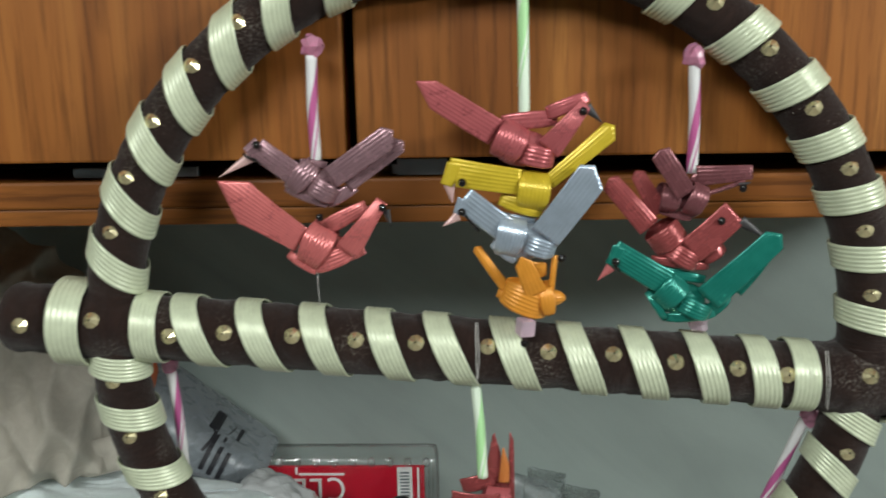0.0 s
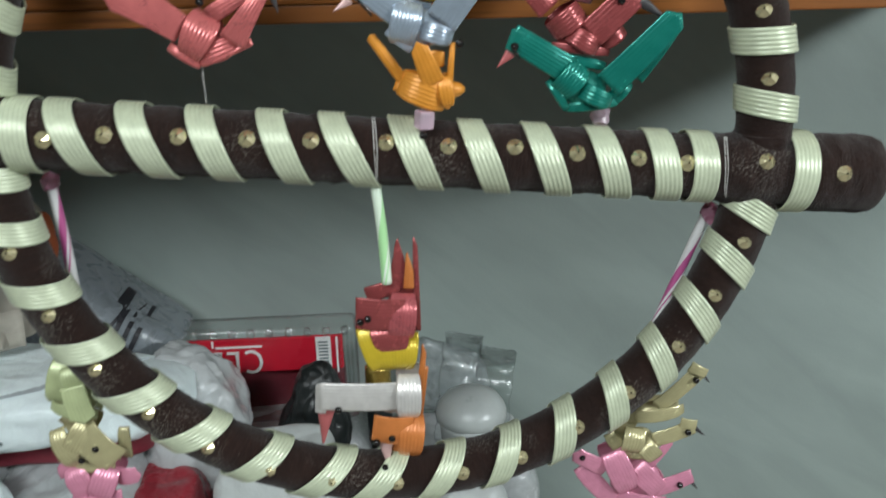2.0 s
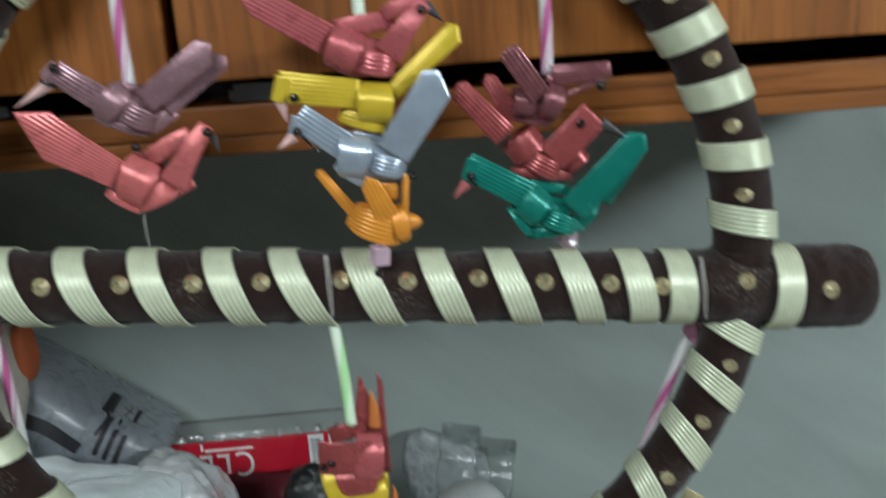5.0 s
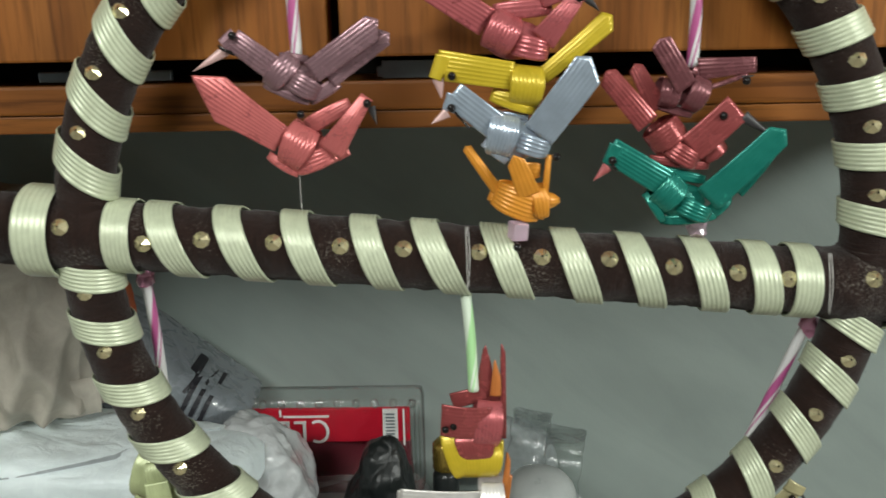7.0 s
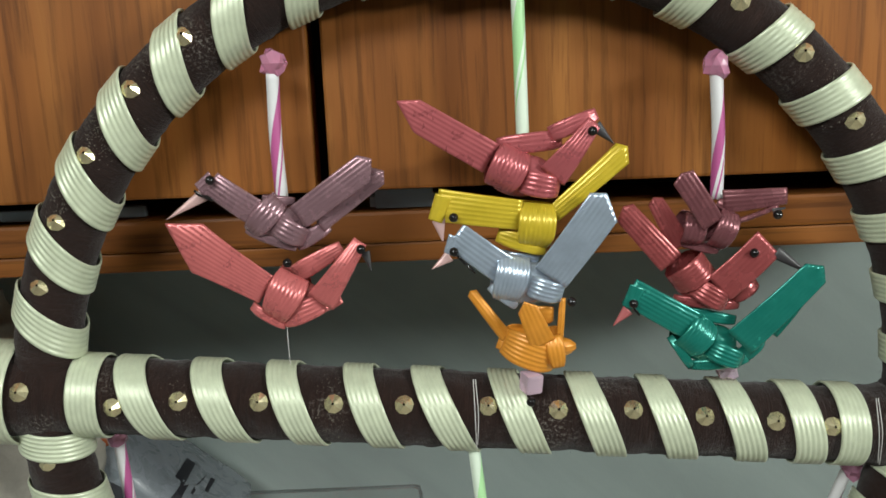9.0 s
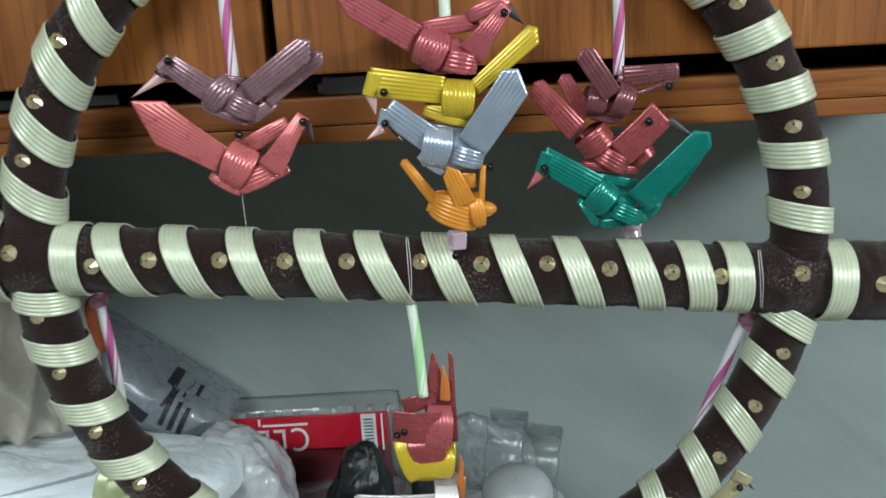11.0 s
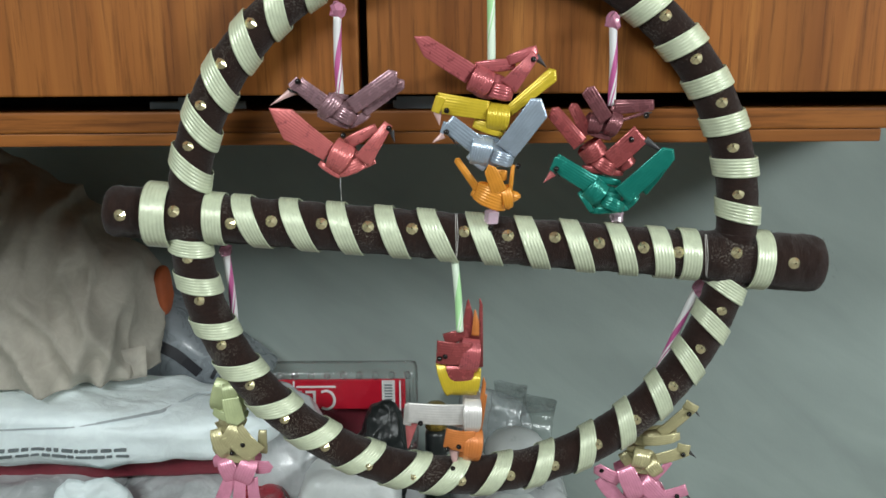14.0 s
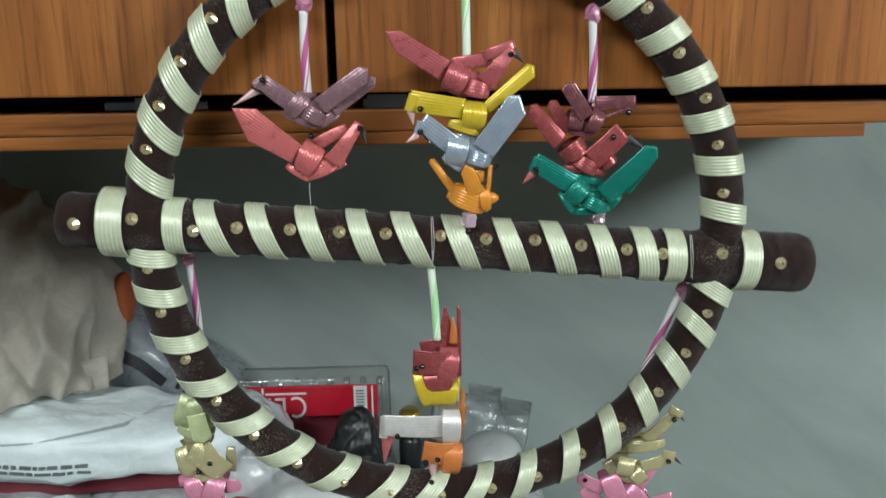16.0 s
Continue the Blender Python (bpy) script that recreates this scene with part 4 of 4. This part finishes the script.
tape(b, 'fold', (-18.0, -3.2), (1.7, -3.9), (6.8, 5.6), (2, 2), 2)
eye(b, 17.0, 18.0, 0.0022)
b = bird('olive', (0.1477, 0.392, 1.2464), 8.3, 7.8)
tape(b, 'neck', (6.2, 2.6), (27.0, 9.6), (8.5, 8.4), (-1, -1), 1)
tape(b, 'head', (19.4, 12.4), (28.0, 11.0), (6.2, 4.8), (-2, -2), 1)
tape(b, 'beak', (27.4, 8.6), (33.0, 3.6), (2.8, 0.3), (-1, -1), 0)
tape(b, 'body_band', (-3.4, 10.4), (-6.5, -3.4), (12.2, 10.7), (-3, -3), 4)
tape(b, 'body_band', (0.7, 1.8), (9.2, -8.8), (10.4, 9.0), (-2, -2), 4)
tape(b, 'fold', (-16.1, 6.4), (-8.3, -5.4), (7.5, 6.8), (1, 1), 2)
tape(b, 'fold', (-6.0, 12.8), (20.3, 17.2), (7.0, 5.6), (3, 3), 2)
tape(b, 'fold', (-10.8, -5.3), (11.7, -8.9), (5.6, 5.6), (2, 2), 2)
eye(b, 23.4, 7.3, 0.0032)
b = bird('pink', (0.1471, 0.392, 1.2235), 13.0, 11.0)
tape(b, 'tail', (-16.4, 9.7), (-35.0, 21.3), (9.1, 8.0), (0, -2), 1, 2.7, 0)
tape(b, 'body_band', (-14.5, 20.2), (-4.0, -3.8), (13.9, 12.8), (-3, -3), 4)
tape(b, 'body_band', (-1.7, 10.6), (14.0, -6.2), (12.8, 11.2), (-2, -2), 4)
tape(b, 'neck', (6.5, -4.4), (28.9, 3.2), (10.7, 8.0), (-1, -1), 1)
tape(b, 'fold', (-29.7, 10.4), (-9.5, -13.8), (10.7, 9.6), (1, 1), 3)
tape(b, 'body_band', (-9.8, -7.6), (16.0, -13.2), (9.1, 8.0), (-1, -1), 3)
tape(b, 'neck', (4.3, 8.6), (16.7, 22.9), (6.4, 4.8), (1, 1), 1)
tape(b, 'beak', (27.4, 1.0), (32.0, -5.0), (3.0, 0.5), (-1, -1), 0)
eye(b, 21.8, -0.6, 0.0034)
eye(b, -29.8, 18.6, 0.0026)

# ---- desk and the pile behind the ring ----
desk = thing("desk", (0, 0.62, 0), "low brown laminate desk under the bags", "desk")
part("desk_top", box_bm(-1.0, 1.0, -0.06, 0.328, 0.67, 0.70, 0.003), DESK, desk)
for x in (-0.95, 0.92):
    part("side", box_bm(x, x + 0.03, -0.04, 0.32, 0.0, 0.6695), DESK, desk)


def lump(name, lo, hi, material, label, category, seed, fold=0.006, power=0.45, freq=(18, 18, 18), taper=0.0, wedge=0.0, lean=0.0, parts=False):
    """A soft filled bag or packet inside the box lo..hi with pulled folds; it rests on its underside."""
    lo, hi = Vector(lo), Vector(hi)
    c, h = (lo + hi) / 2, (hi - lo) / 2
    nu, nv = 128, 72
    verts, faces = [], []
    off = Vector((seed * 3.7, seed * 1.3, seed * 2.1))
    fq = Vector(freq)

    def sp(v, p):
        return math.copysign(abs(v) ** p, v)
    for i in range(nv + 1):
        b = -math.pi / 2 + math.pi * i / nv
        for j in range(nu):
            a = 2 * math.pi * j / nu
            q = Vector((sp(math.cos(b), power) * sp(math.cos(a), power), sp(math.cos(b), power) * sp(math.sin(a), power), sp(math.sin(b), power)))
            k = 1 - taper * max(0, q.z)
            p = Vector((q.x * h.x * k + lean * max(0, q.z) * h.x, q.y * h.y * k, q.z * h.z))
            if wedge:
                p.z = -h.z + (p.z + h.z) * (1 - wedge * (q.x + 1) / 2)
            n = q.normalized()
            w = Vector((p.x * fq.x, p.y * fq.y, p.z * fq.z)) + off
            d = noise.turbulence(w, 4, False) - 0.6
            ridge = 1 - 2.2 * abs(noise.noise(w * 0.6 + off))
            crease = abs(noise.noise(w * 1.7 + off * 0.3)) ** 0.6 - 0.5
            sharp = noise.ridged_multi_fractal(w * 0.9 + off * 0.7, 0.9, 2.1, 4, 1.0, 2.0)
            p += n * fold * (0.6 * d + 0.6 * ridge + 0.5 * crease + 0.55 * (sharp - 1.2))
            p.z = max(p.z, -h.z)
            verts.append(p + Vector((0, 0, h.z)))
    for i in range(nv):
        for j in range(nu):
            faces.append((i * nu + j, i * nu + (j + 1) % nu, (i + 1) * nu + (j + 1) % nu, (i + 1) * nu + j))
    if parts:
        ob = thing(name, (c.x, c.y, lo.z), label, category)
        mesh_object("skin", verts, faces, material, ob, "", True)
        return ob
    ob = mesh_object(name, verts, faces, material, None, "", True)
    ob.location = (c.x, c.y, lo.z)
    return tagged(ob, label, category)


def on_front(ob, x, z):
    """The place on the front of a bag at the world's x and z, in the bag's own frame."""
    skin = next(o for o in ob.children if o.name.startswith("skin"))
    base = Vector(ob.location)
    hit, place, normal, face = skin.ray_cast(Vector((x - base.x, -0.6, z - base.z)), Vector((0, 1, 0)))
    return place if hit else Vector((x - base.x, 0, z - base.z))


def printed(ob, name, points, material, width, label=""):
    """A flat printed stroke that lies on the bag's front along the points (world x, z)."""
    bpy.context.view_layer.update()
    verts, faces = [], []
    line = spline([(x, 0, z) for x, z in points], 10)
    for i, p in enumerate(line):
        a, b = line[max(i - 1, 0)], line[min(i + 1, 9)]
        t = (b - a).normalized()
        side = Vector((-t.z, 0, t.x)) * width / 2
        for sgn in (1, -1):
            q = on_front(ob, p.x + sgn * side.x, p.z + sgn * side.z)
            verts.append(q + Vector((0, -0.0020, 0.0003)))
    n = len(verts)
    verts += [v + Vector((0, 0.0016, 0)) for v in verts]
    for i in range(9):
        a = 2 * i
        faces += [(a, a + 1, a + 3, a + 2), (n + a + 1, n + a, n + a + 2, n + a + 3)]
    return mesh_object(name, verts, faces, material, ob, label)


GREY_CLOTH = bag_material("grey_cloth", (0.395, 0.368, 0.312), 0.8, 0.35)
WHITE_PLASTIC = bag_material("white_plastic", (0.85, 0.95, 0.97), 0.35, 0.6, 0.05)
MILKY_PLASTIC = bag_material("milky_plastic", (0.58, 0.61, 0.60), 0.35, 0.5, 0.06)
CREASE_SHADE = plain_material("crease_shade", (0.42, 0.47, 0.49), 0.5)
BLUE_PLASTIC = bag_material("blue_grey_plastic", (0.20, 0.225, 0.245), 0.26, 0.5, coat=0.3)
MAROON = bag_material("maroon_packet", (0.18, 0.026, 0.038), 0.3, 0.4)
GREY_PLASTIC = bag_material("grey_plastic", (0.47, 0.49, 0.495), 0.22, 0.5, coat=0.4)
DARK_PLASTIC = bag_material("black_plastic", (0.012, 0.015, 0.015), 0.3, 0.6)
RED = plain_material("red_label", (0.5, 0.012, 0.03), 0.3, scale=30)
WHITE = plain_material("white_print", (0.78, 0.78, 0.76), 0.4)
INK = plain_material("black_print", (0.02, 0.02, 0.025), 0.5)
GREY_INK = plain_material("grey_print", (0.16, 0.19, 0.2), 0.5)
ORANGE = plain_material("orange_cloth", (0.36, 0.08, 0.022), 0.7)
GREEN_DARK = bag_material("dark_green_packet", (0.015, 0.035, 0.022), 0.35, 0.5)
CLEAR = clear_material("clear_plastic")
CREAM_LID = plain_material("milky_lid", (0.47, 0.50, 0.49), 0.3, scale=20)
SMOKE = bag_material("smoky_plastic", (0.26, 0.29, 0.29), 0.2, 0.8, 0.3, coat=0.4)
GLINT = clear_material("clear_plastic_bumps", (0.96, 0.97, 0.97), 0.22)
GOLD_CAP = plain_material("gold_cap", (0.5, 0.34, 0.08), 0.25, 0.8)

RED_FOIL = bag_material("red_foil", (0.28, 0.028, 0.04), 0.25, 0.6, coat=0.4)

# lowest layer, mostly under the picture
lump("maroon_packet", (-0.64, 0.64, 0.70), (-0.12, 0.94, 0.995), MAROON, "stack of dark maroon packets on the desk", "packet", 1, 0.004, 0.25)
lump("grey_packet", (-0.62, 0.645, 0.99), (-0.33, 0.80, 1.07), GREY_PLASTIC, "shiny clear-wrapped packet under the white parcel", "packet", 21, 0.006, 0.4, (14, 14, 30))
lump("grey_packet", (-0.335, 0.645, 0.99), (-0.215, 0.80, 1.062), GREY_PLASTIC, "shiny clear-wrapped packet under the white parcel", "packet", 22, 0.007, 0.45, (16, 16, 26))
lump("red_packet", (-0.222, 0.66, 0.99), (-0.160, 0.80, 1.046), RED_FOIL, "glossy red printed packet under the parcel", "packet", 27, 0.006, 0.45, (18, 18, 18))
lump("maroon_packet", (-0.62, 0.70, 1.060), (-0.20, 0.82, 1.090), MAROON, "flat dark maroon packet under the white parcel", "packet", 28, 0.002, 0.35)
lump("maroon_packet", (-0.60, 0.82, 0.99), (-0.235, 0.94, 1.140), MAROON, "dark maroon packet behind the white parcel", "packet", 6, 0.003, 0.25)

parcel = lump("white_parcel", (-0.64, 0.665, 1.086), (-0.168, 0.80, 1.172), WHITE_PLASTIC, "white plastic mailing parcel with a seam and dark print", "parcel", 2, 0.009, 0.55, (13, 10, 22), wedge=0.36, parts=True)
# shade of the crease along the seam, drawn as a grey stroke
printed(parcel, "seam", [(-0.47, 1.134), (-0.37, 1.140), (-0.28, 1.146), (-0.20, 1.150)], CREASE_SHADE, 0.0012, "thin grey line painted as the shade of the seam crease")
rng = random.Random(11)
for row, (z0, tall) in enumerate(((1.1150, 0.0046), (1.1085, 0.0040))):
    x = -0.445
    while x < -0.318:
        w = rng.uniform(0.004, 0.016)
        printed(parcel, "print_bar", [(x, z0), (x + w / 2, z0), (x + w, z0)], GREY_INK, tall * rng.uniform(0.5, 0.8), "dark unreadable print")
        x += w + rng.uniform(0.0015, 0.004)



def cloth_bag():
    """A limp cloth bag with slanting folds, narrower and pinched towards its top."""
    ob = thing("cloth_bag", (-0.475, 0.800, 1.162), "grey-beige creased cloth bag standing on the parcel", "bag")
    nu, nv, verts, faces = 220, 90, [], []
    for i in range(nv + 1):
        f = i / nv
        for j in range(nu):
            a = 2 * math.pi * j / nu
            ca, sa = math.cos(a), math.sin(a)
            wide = 0.158 * (1 - 0.10 * f - 0.36 * max(0, f - 0.55) / 0.45) * (1 if f < 0.93 else math.sqrt(max(0, 1 - ((f - 0.93) / 0.07) ** 2)) * 0.999 + 0.001)
            deep = 0.082 * (1 - 0.45 * f) * (1 if f < 0.9 else math.sqrt(max(0, 1 - ((f - 0.9) / 0.1) ** 2)) * 0.999 + 0.001)
            x = wide * math.copysign(abs(ca) ** 0.6, ca)
            if ca > 0:
                x *= 1 - 0.75 * max(0.0, (f - 0.5) / 0.5) ** 1.3
            y = deep * math.copysign(abs(sa) ** 0.7, sa)
            z = 0.245 * f - 0.012 * f * max(0, ca)
            q = Vector((x * 11 - z * 7, y * 6 + 4.2, z * 4.5))
            soft = noise.noise(q)
            fold = 1 - 2 * abs(noise.noise(Vector((x * 17 + z * 10 + 3, y * 9, z * 5))))
            pleat = 1 - 2.4 * abs(noise.noise(Vector((x * 34 - z * 12, y * 12 + 9, z * 7))))
            amp = 0.5 + 0.5 * min(1, (1 - f) * 4 + 0.2)
            push = amp * (0.032 * soft + 0.026 * fold + 0.010 * pleat) - 0.010
            verts.append(Vector((x + ca * push * 0.6, y + sa * push - 0.2 * abs(push) * (sa < 0), max(0.0, z + 0.25 * push * f))))
    for i in range(nv):
        for j in range(nu):
            faces.append((i * nu + j, i * nu + (j + 1) % nu, (i + 1) * nu + (j + 1) % nu, (i + 1) * nu + j))
    faces.append(tuple(range(nu))[::-1])
    mesh_object("skin", verts, faces, GREY_CLOTH, ob, "", True)
    # the loose corner of the hem that lies over the parcel's end
    hem = [(-0.022, -0.055, 0.004), (0.05, -0.062, 0.002), (0.11, -0.058, 0.0), (0.158, -0.045, -0.002)]
    p = spline([Vector(h) + Vector((0, 0, 0.014)) for h in hem], 24)
    v, f = ribbon_mesh([q + Vector((0, 0.004 * math.sin(i * 0.9), 0)) for i, q in enumerate(p)], [Vector((0, -1, 0.2)).normalized()] * 24, 0.034, 1, 0.0012)
    mesh_object("hem", v, f, GREY_CLOTH, ob, "folded hem of the cloth", True)
    return ob


cloth_bag()
lump("orange_cloth", (-0.324, 0.815, 1.205), (-0.3085, 0.85, 1.262), ORANGE, "orange cloth edge beside the cloth bag", "cloth", 23, 0.002, 0.7)
blue = lump("blue_bag", (-0.375, 0.815, 1.10), (-0.200, 0.935, 1.252), BLUE_PLASTIC, "blue-grey plastic bag with black printed letters", "bag", 4, 0.006, 0.5, (10, 10, 10), 0.1, 0.80, parts=True)
printed(blue, "print_bar", [(-0.335, 1.178), (-0.302, 1.160), (-0.276, 1.137)], INK, 0.012, "black printed bar")
printed(blue, "print_mark", [(-0.257, 1.166), (-0.250, 1.159), (-0.259, 1.149)], INK, 0.0032, "black printed mark")
for k in range(3):
    printed(blue, "print_mark", [(-0.248 + 0.008 * k, 1.156 - 0.006 * k), (-0.255 + 0.008 * k, 1.143 - 0.006 * k), (-0.262 + 0.008 * k, 1.130 - 0.006 * k)], INK, 0.0045, "black printed mark")
lump("grey_bag", (-0.232, 0.72, 0.99), (-0.110, 0.83, 1.155), GREY_PLASTIC, "crumpled pale grey plastic bag", "bag", 5, 0.012, 0.7, (17, 17, 13), 0.15, 0.3)
lump("black_bag", (-0.100, 0.755, 0.97), (-0.028, 0.82, 1.116), DARK_PLASTIC, "small crumpled black plastic bag", "bag", 7, 0.008, 0.75, (22, 22, 16), 0.4, lean=0.3)
lump("white_packet", (-0.155, 0.665, 0.70), (-0.040, 0.745, 1.078), MILKY_PLASTIC, "tall white plastic packet among the bags", "packet", 8, 0.005, 0.35, (14, 14, 8), lean=0.15)
lump("dark_packet", (-0.042, 0.67, 0.70), (0.062, 0.75, 1.012), GREEN_DARK, "dark green plastic packet on the desk", "packet", 9, 0.004, 0.45, wedge=0.03)
marked = lump("white_packet", (0.045, 0.70, 0.70), (0.130, 0.79, 1.006), MILKY_PLASTIC, "white packet with a small red mark", "packet", 10, 0.004, 0.45, (14, 14, 8), parts=True)
printed(marked, "red_mark", [(0.075, 0.994), (0.072, 0.986), (0.069, 0.974)], RED, 0.007, "small red printed mark")
lump("grey_packet", (-0.26, 0.83, 0.70), (-0.01, 0.945, 1.002), GREY_PLASTIC, "grey plastic packet under the clear tray", "packet", 24, 0.004, 0.3)
lump("maroon_packet", (-0.245, 0.906, 0.70), (-0.035, 0.948, 1.066), MAROON, "dark maroon packet upright against the wall", "packet", 33, 0.003, 0.3)
lump("grey_packet", (0.02, 0.79, 0.70), (0.175, 0.94, 0.98), GREY_PLASTIC, "grey plastic packet against the wall", "packet", 25, 0.004, 0.35)


def clear_tray():
    """A clear moulded tray with bumps along its top edge round a red printed card."""
    x0, x1, y0, y1, z0, z1 = -0.245, -0.021, 0.862, 0.900, 1.003, 1.119
    ob = thing("clear_tray", ((x0 + x1) / 2, (y0 + y1) / 2, z0), "clear plastic tray round a red printed card", "packaging")
    o = Vector(ob.location)
    shell = box_bm(x0 - o.x, x1 - o.x, y0 - o.y, y1 - o.y, 0.0, z1 - o.z, 0.009)
    sh = part("shell", shell, CLEAR, ob, "clear plastic shell", True)
    n = 11
    for i in range(n):
        bm = bmesh.new()
        x = x0 + 0.012 + (x1 - x0 - 0.024) * i / (n - 1)
        bmesh.ops.create_uvsphere(bm, u_segments=10, v_segments=6, radius=0.0055, matrix=Matrix.Translation((x - o.x, y0 - o.y + 0.004, z1 - o.z - 0.009)) @ Matrix.Diagonal((0.8, 0.7, 1, 1)))
        part("bump", bm, GLINT, sh, "", True)
    for i in range(4):
        part("rib", box_bm(x1 - o.x - 0.006 - 0.0045 * i, x1 - o.x - 0.004 - 0.0045 * i, y0 - o.y - 0.002, y0 - o.y + 0.006, 0.02, z1 - o.z - 0.012, 0.0008), CLEAR, sh)
    y = 0.880 - o.y
    card = part("card", box_bm(-0.215 - o.x, -0.0365 - o.x, y, y + 0.004, 1.0580 - o.z, 1.0985 - o.z, 0.0018), RED, ob, "red printed card box")
    f = y - 0.0012
    part("barcode", box_bm(-0.0665 - o.x, -0.0500 - o.x, f, f + 0.002, 1.052 - o.z, 1.0975 - o.z), WHITE, card, "white barcode patch")
    part("barcode_field", box_bm(-0.0632 - o.x, -0.0533 - o.x, f - 0.0010, f - 0.0003, 1.057 - o.z, 1.0925 - o.z), GREY_INK, card, "grey barcode field")
    for i in range(9):
        part("barcode_line", box_bm(-0.0632 - o.x, -0.0533 - o.x, f - 0.0018, f - 0.0012, 1.058 + 0.0039 * i - o.z, 1.0594 + 0.0039 * i - o.z), WHITE, card)
    part("edge_stripe", box_bm(-0.0445 - o.x, -0.0425 - o.x, f - 0.0004, f + 0.002, 1.054 - o.z, 1.097 - o.z), WHITE, card, "thin pale stripe")
    ring_pts = [Vector((-0.1375 - o.x + 0.0105 * math.cos(a), f, 1.0715 - o.z + 0.0125 * math.sin(a))) for a in [math.radians(-125 + 250 * i / 19) for i in range(20)]]
    v, fc = ribbon_mesh(ring_pts, [Vector((0, -1, 0))] * 20, 0.0034, 1, 0.0008)
    mesh_object("logo_arc", v, fc, WHITE, card, "white open ring mark")
    for x, w, z, h in ((-0.157, 0.013, 1.0825, 0.003), (-0.1525, 0.0032, 1.072, 0.021), (-0.175, 0.013, 1.0825, 0.003), (-0.1705, 0.0032, 1.072, 0.021), (-0.150, 0.05, 1.0895, 0.0022), (-0.178, 0.0022, 1.0935, 0.008)):
        part("logo_bar", box_bm(x - w / 2 - o.x, x + w / 2 - o.x, f - 0.0006, f + 0.001, z - h / 2 - o.z, z + h / 2 - o.z), WHITE, card, "white mark")
    for o2 in (sh, *sh.children):
        o2.visible_shadow = False
    return ob


clear_tray()
wrapper = thing("clear_wrapper", (0.098, 0.87, 0.98), "clear ribbed plastic wrapper leaning on the wall", "packaging")
HAZE = clear_material("hazy_plastic", (0.95, 0.96, 0.96), 0.03, 0.2)
for n, (dx, dz, dy) in enumerate(((-0.008, -0.026, 0.0), (0.028, -0.040, -0.012))):
    pts = [Vector((dx - 0.012, dy - 0.045, 0.004)), Vector((dx - 0.008, dy - 0.040, 0.07 + dz)), Vector((dx, dy - 0.020, 0.122 + dz)), Vector((dx + 0.008, dy + 0.015, 0.134 + dz)), Vector((dx + 0.01, dy + 0.045, 0.10 + dz))]
    line = spline(pts, 40)
    side = Vector((1, 0.1, -0.25)).normalized()
    tang = [(line[min(i + 1, 39)] - line[max(i - 1, 0)]).normalized() for i in range(40)]
    v, f = ribbon_mesh([q + Vector((0.0015 * math.sin(i * 1.1 + n), 0, 0.001 * math.cos(i * 1.7))) for i, q in enumerate(line)], [side.cross(t).normalized() * -1 for t in tang], 0.040, 4, 0.004, rib=0.0012)
    sheet = mesh_object("ribbed_sheet", v, f, HAZE, wrapper, "hazy ribbed plastic sheet", True)
    sheet.visible_shadow = False
lump("grey_wrapper", (0.03, 0.905, 0.978), (0.132, 0.945, 1.082), SMOKE, "grey folded plastic behind the clear wrapper", "packaging", 13, 0.005, 0.6, (30, 30, 14), 0.1, 0.4)


def lathe(profile, sides=40):
    bm = bmesh.new()
    rows = []
    for r, z in profile:
        rows.append([bm.verts.new((r * math.cos(2 * math.pi * j / sides), r * math.sin(2 * math.pi * j / sides), z)) for j in range(sides)])
    for a, b in zip(rows, rows[1:]):
        for j in range(sides):
            bm.faces.new((a[j], a[(j + 1) % sides], b[(j + 1) % sides], b[j]))
    bm.faces.new(rows[0][::-1])
    bm.faces.new(rows[-1])
    return bm


pot = thing("milky_pot", (0.0960, 0.790, 1.003), "milky white plastic pot with a domed lid", "pot")
part("body", lathe([(0.026, 0), (0.030, 0.003), (0.0325, 0.03), (0.033, 0.036)]), CREAM_LID, pot, "", True)
part("lid", lathe([(0.0335, 0.0365), (0.036, 0.038), (0.036, 0.046), (0.034, 0.052), (0.028, 0.060), (0.018, 0.066), (0.006, 0.069), (0.001, 0.0692)]), CREAM_LID, pot, "domed milky lid", True)
lump("white_scrap", (-0.385, 0.640, 1.036), (-0.305, 0.662, 1.092), WHITE_PLASTIC, "torn white plastic scrap under the parcel", "scrap", 31, 0.005, 0.7, (30, 30, 30), 0.2)
cap = thing("gold_jar", (0.003, 0.785, 1.022), "small jar with a ridged gold cap", "jar")
part("glass", lathe([(0.011, 0.0), (0.013, 0.002), (0.013, 0.05), (0.010, 0.056)]), DARK_PLASTIC, cap, "dark glass body", True)
part("cap", lathe([(0.0105, 0.0565), (0.013, 0.058), (0.0125, 0.064), (0.0133, 0.066), (0.0125, 0.072), (0.0133, 0.074), (0.0125, 0.08), (0.0128, 0.083), (0.009, 0.087), (0.001, 0.0875)]), GOLD_CAP, cap, "ridged gold cap", True)
